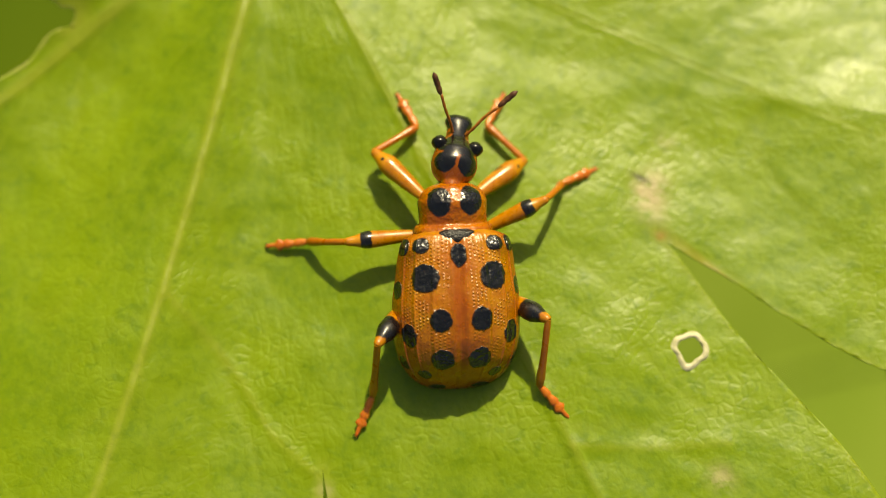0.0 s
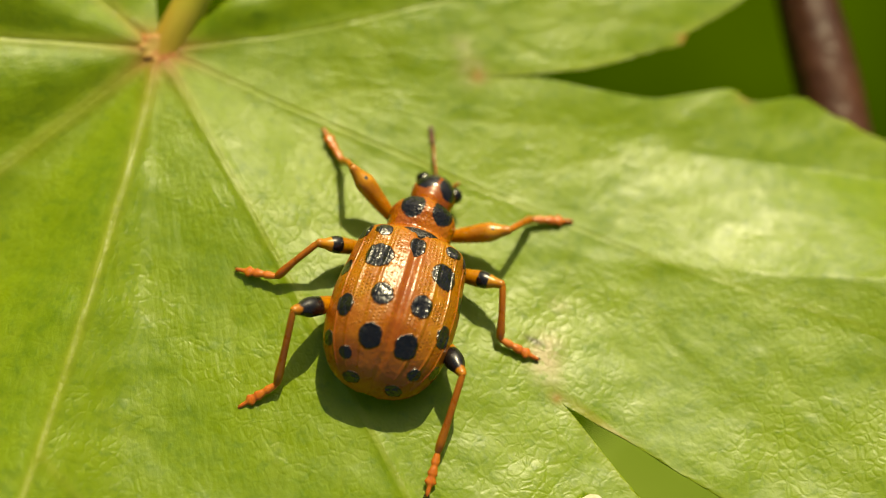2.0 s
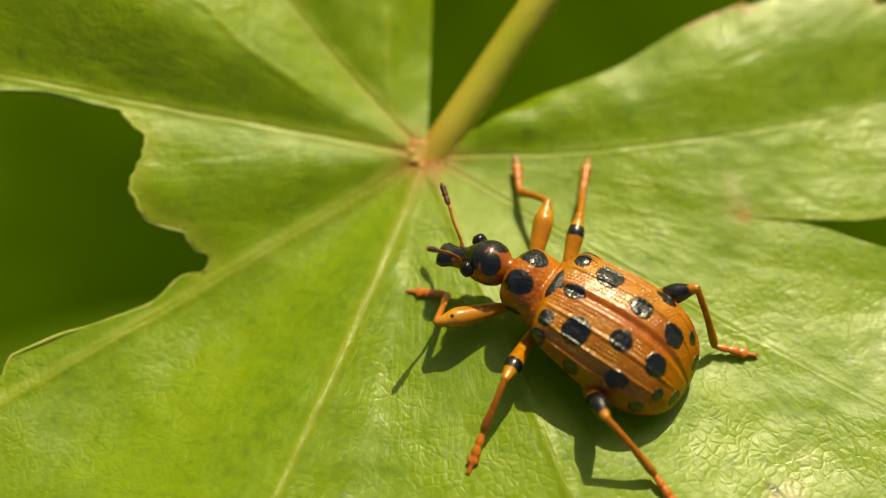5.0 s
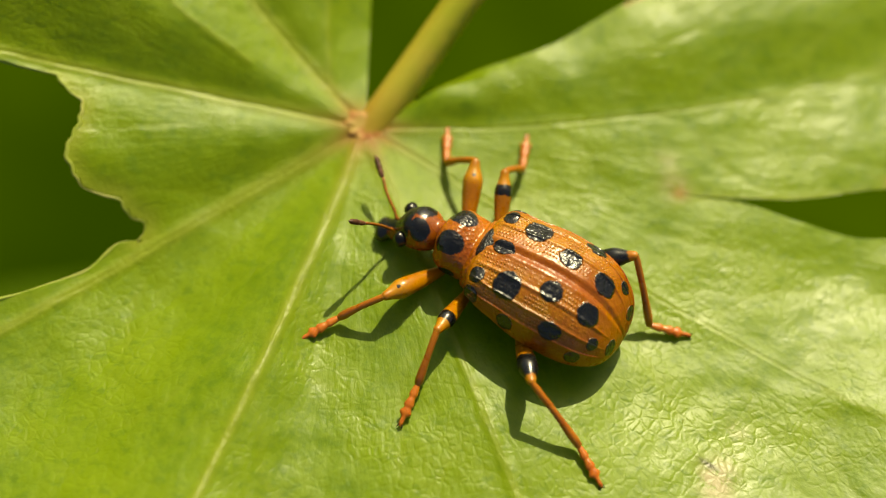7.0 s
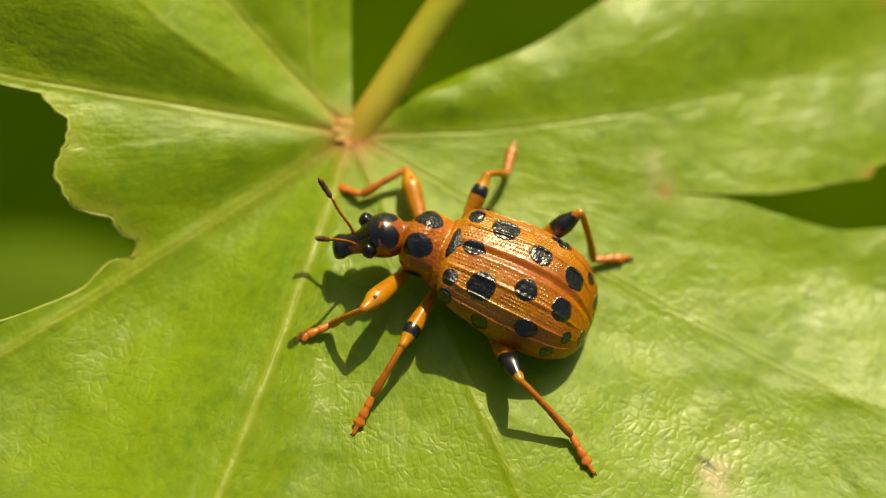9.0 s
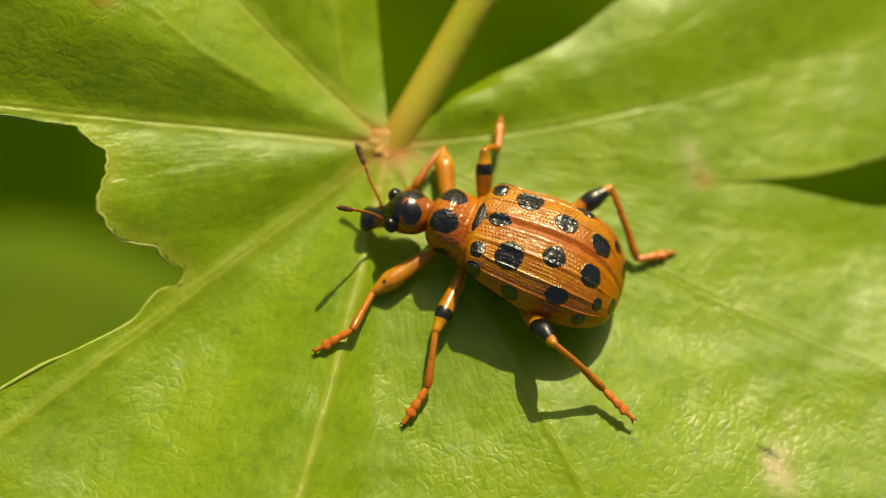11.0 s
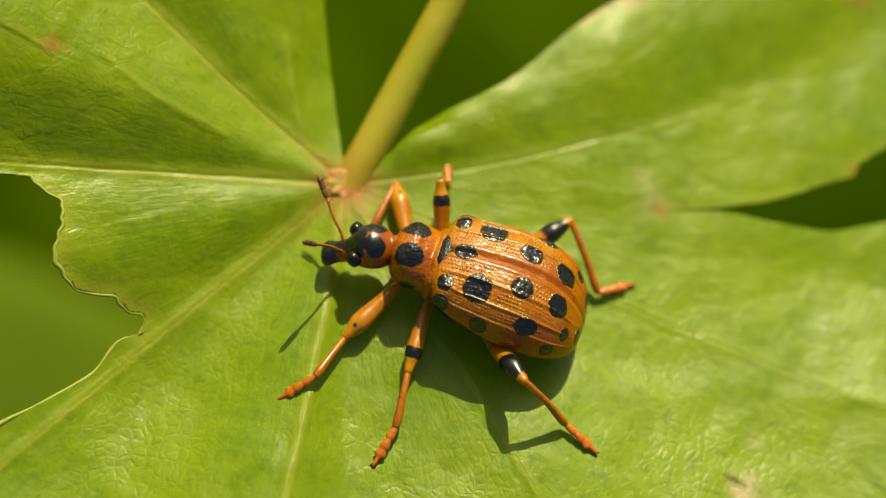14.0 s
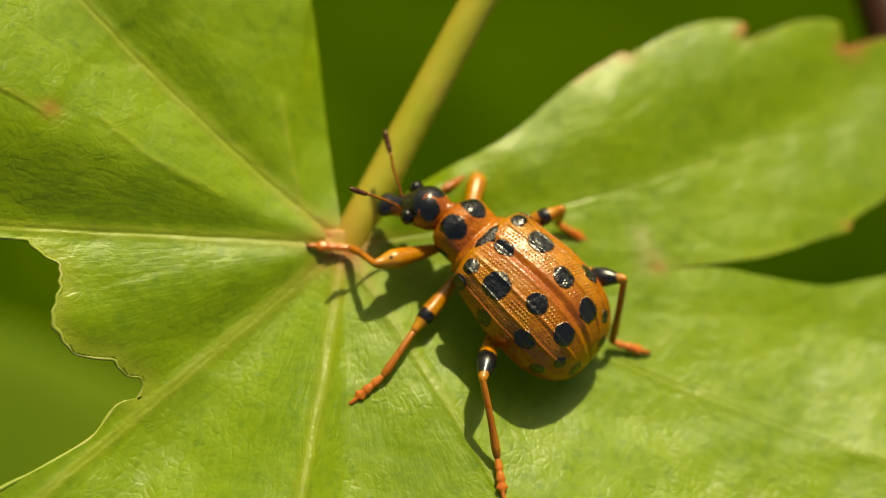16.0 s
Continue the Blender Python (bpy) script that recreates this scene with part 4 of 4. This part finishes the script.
    step('front_right', 7.0, (2.43, 0.58), (2.68, -0.64), 30)
    step('front_right', 8.0, (1.56, 0.26), (2.03, -0.88), 40)
    step('front_right', 9.0, (0.16, -1.89), (0.69, -2.08), 80)
    step('front_right', 11.5, (0.69, -1.61), (0.86, -1.40), 80)
    step('front_right', 14.5, (0.69, -1.61), (0.86, -1.40), 80)
    step('front_right', 15.0, (1.32, 0.51), (1.66, 1.59), 70)
    step('front_right', 15.5, (3.00, 4.31), (2.96, 3.28), 90)
    step('front_right', 16.0, (2.44, 1.51), (2.78, 1.92), 100)
    step('middle_left', 0.0, (1.23, -11.46), (2.59, -11.18), 0)
    step('middle_left', 0.5, (1.25, -11.41), (2.70, -10.94), 40)
    step('middle_left', 1.0, (1.55, -10.36), (2.67, -10.08), 60)
    step('middle_left', 1.5, (2.81, -6.77), (4.27, -7.23), 10)
    step('middle_left', 2.0, (3.13, -6.92), (4.45, -7.15), 20)
    step('middle_left', 2.5, (4.67, -3.73), (6.02, -4.60), 10)
    step('middle_left', 3.0, (2.96, -6.77), (4.13, -6.41), 0)
    step('middle_left', 3.5, (2.95, -7.44), (3.67, -6.75), 0)
    step('middle_left', 4.0, (3.82, -9.51), (3.89, -8.56), 0)
    step('middle_left', 6.5, (3.61, -9.61), (3.73, -8.58), 20)
    step('middle_left', 7.0, (3.44, -9.36), (3.63, -8.01), 10)
    step('middle_left', 8.0, (3.27, -9.06), (3.59, -8.21), 120)
    step('middle_left', 9.0, (2.08, -9.17), (2.31, -8.24), 0)
    step('middle_left', 11.5, (1.52, -8.59), (1.99, -7.60), 50)
    step('middle_left', 14.5, (1.52, -8.59), (1.98, -7.60), 50)
    step('middle_left', 15.0, (1.30, -6.99), (1.57, -6.59), 40)
    step('middle_left', 15.5, (0.51, -4.99), (1.38, -4.23), 80)
    step('middle_left', 16.0, (0.52, -5.04), (1.32, -4.27), 60)
    step('middle_right', 0.0, (10.71, -7.92), (9.86, -8.48), 0)
    step('middle_right', 0.5, (10.71, -7.99), (9.34, -8.68), -10)
    step('middle_right', 1.0, (12.42, -7.77), (11.00, -8.19), -100)
    step('middle_right', 1.5, (12.38, -8.48), (10.99, -8.37), -30)
    step('middle_right', 2.0, (12.48, -8.54), (11.17, -8.10), -40)
    step('middle_right', 2.5, (13.15, -8.31), (12.09, -8.11), -70)
    step('middle_right', 3.0, (12.49, -5.51), (11.08, -5.48), -20)
    step('middle_right', 3.5, (9.37, -0.98), (8.47, -2.17), -10)
    step('middle_right', 4.0, (4.82, 0.87), (4.89, -0.35), 0)
    step('middle_right', 6.5, (4.84, 0.95), (4.89, -0.05), -10)
    step('middle_right', 7.0, (4.85, 0.92), (4.96, -0.22), -20)
    step('middle_right', 8.0, (4.95, 0.94), (4.90, -0.13), -20)
    step('middle_right', 9.0, (4.90, 0.74), (4.84, -0.31), -20)
    step('middle_right', 11.5, (3.03, 0.73), (3.02, 0.19), -20)
    step('middle_right', 14.5, (3.02, 0.73), (3.01, 0.19), -20)
    step('middle_right', 15.0, (3.61, 1.32), (3.49, 1.03), -20)
    step('middle_right', 15.5, (7.46, 1.36), (6.92, 0.76), -20)
    step('middle_right', 16.0, (7.21, 1.13), (6.40, 1.35), 0)
    step('hind_left', 0.0, (4.68, -17.05), (5.09, -15.49), 20)
    step('hind_left', 0.5, (4.86, -16.65), (5.13, -15.24), 30)
    step('hind_left', 1.0, (4.21, -13.74), (4.78, -12.72), 30)
    step('hind_left', 1.5, (4.13, -14.04), (4.83, -12.58), 30)
    step('hind_left', 2.0, (4.04, -10.95), (4.87, -10.35), 30)
    step('hind_left', 2.5, (4.29, -11.49), (5.18, -10.81), 70)
    step('hind_left', 3.0, (4.96, -11.16), (5.60, -10.17), 20)
    step('hind_left', 3.5, (5.70, -10.49), (5.61, -9.26), 10)
    step('hind_left', 4.0, (9.90, -9.46), (8.88, -8.49), 20)
    step('hind_left', 6.5, (9.50, -9.37), (8.54, -8.72), 30)
    step('hind_left', 7.0, (9.48, -9.63), (8.47, -8.60), 30)
    step('hind_left', 8.0, (9.39, -9.58), (8.47, -8.26), 30)
    step('hind_left', 9.0, (9.18, -9.33), (8.09, -8.18), 30)
    step('hind_left', 11.5, (8.16, -7.81), (6.89, -6.96), 30)
    step('hind_left', 14.5, (8.15, -7.81), (6.87, -6.96), 30)
    step('hind_left', 15.0, (5.70, -8.31), (5.10, -7.45), 20)
    step('hind_left', 15.5, (5.55, -7.94), (5.02, -6.65), 40)
    step('hind_left', 16.0, (5.01, -7.46), (4.76, -6.43), 30)
    step('hind_right', 0.0, (10.68, -15.28), (9.86, -14.62), -30)
    step('hind_right', 0.5, (10.61, -15.24), (9.82, -14.29), -30)
    step('hind_right', 1.0, (10.52, -15.28), (9.70, -14.57), -50)
    step('hind_right', 1.5, (10.29, -14.71), (9.52, -13.86), -60)
    step('hind_right', 2.0, (9.48, -13.08), (9.64, -11.79), -20)
    step('hind_right', 2.5, (10.25, -11.79), (9.89, -10.39), -30)
    step('hind_right', 3.0, (12.80, -8.85), (11.62, -7.94), -20)
    step('hind_right', 3.5, (12.77, -7.77), (11.42, -7.75), -40)
    step('hind_right', 4.0, (11.27, -3.88), (9.81, -3.98), -20)
    step('hind_right', 6.5, (11.32, -3.91), (9.73, -4.11), -20)
    step('hind_right', 7.0, (11.27, -3.99), (9.76, -4.12), -30)
    step('hind_right', 8.0, (10.51, -3.77), (8.97, -3.90), -30)
    step('hind_right', 9.0, (9.27, -1.87), (7.95, -2.40), -20)
    step('hind_right', 11.5, (9.34, -1.92), (7.87, -2.56), -60)
    step('hind_right', 14.5, (9.33, -1.92), (7.86, -2.56), -60)
    step('hind_right', 15.0, (9.42, -1.92), (8.13, -2.60), -90)
    step('hind_right', 15.5, (10.44, -4.01), (9.05, -3.77), -70)
    step('hind_right', 16.0, (9.89, -2.38), (8.31, -2.23), -30)
    times = np.round(np.arange(0, 16.01, 0.1), 2)
    poses = [mm_pose(*row) for row in along(BODY, times)]
    walk(BEETLE, list(zip(times, poses)))
    turns = along(HEADS, times)
    walk(HEAD_PART, [(t, mm_pose(*NECK, row[1], row[2], row[0])) for t, row in zip(times, turns)])
    for feeler in [o for o in HEAD_PART.children if "side" in o]:
        s = feeler["side"]
        walk(feeler, [(t, mm_pose(s * 0.17, 1.46, 0.14, row[4 if s < 0 else 6], 0, row[3 if s < 0 else 5])) for t, row in zip(times[::5], turns[::5])])
    for leg, rows in STEPS.items():
        a, c, ankle_height, hx, hy, hz = LEGS[leg.split("_")[0]]
        hip = Vector((hx * (-1 if leg.endswith("left") else 1), hy, hz))
        stances = along(rows, times)
        keyed = [[], [], []]
        marks = [r[0] for r in rows]
        for t, m, st in zip(times, poses, stances):
            i = max(k for k in range(len(marks)) if marks[k] <= t + 1e-6 or k == 0)
            lift = 0.0
            if i + 1 < len(marks):
                s = (t - marks[i]) / (marks[i + 1] - marks[i])
                moved = math.hypot(rows[i + 1][1] - rows[i][1], rows[i + 1][2] - rows[i][2])
                lift = min(0.5, 0.35 * max(0, moved - 0.4)) * 4 * s * (1 - s)
            inv = m.inverted()
            back = Matrix.Diagonal((1 / MM, 1 / MM, 1 / MM, 1)) @ inv @ Matrix.Diagonal((MM, MM, MM, 1))
            ground = blade_height(np.array([st[0], st[2]]), np.array([st[1], st[3]]))[0]
            tip = back @ Vector((st[0], st[1], 0.06 + lift + ground[0]))
            ankle = back @ Vector((st[2], st[3], ankle_height + lift + ground[1]))
            knee, ankle = knee_of(hip, ankle, a, c, st[4])
            up = Vector((0, 0, 1))
            keyed[0].append((t, bone(hip, knee, up)))
            keyed[1].append((t, bone(knee, ankle, up)))
            keyed[2].append((t, bone(ankle, tip, up)))
        for ob, path in zip(LEG_PARTS[leg], keyed):
            walk(ob, path)


motions()
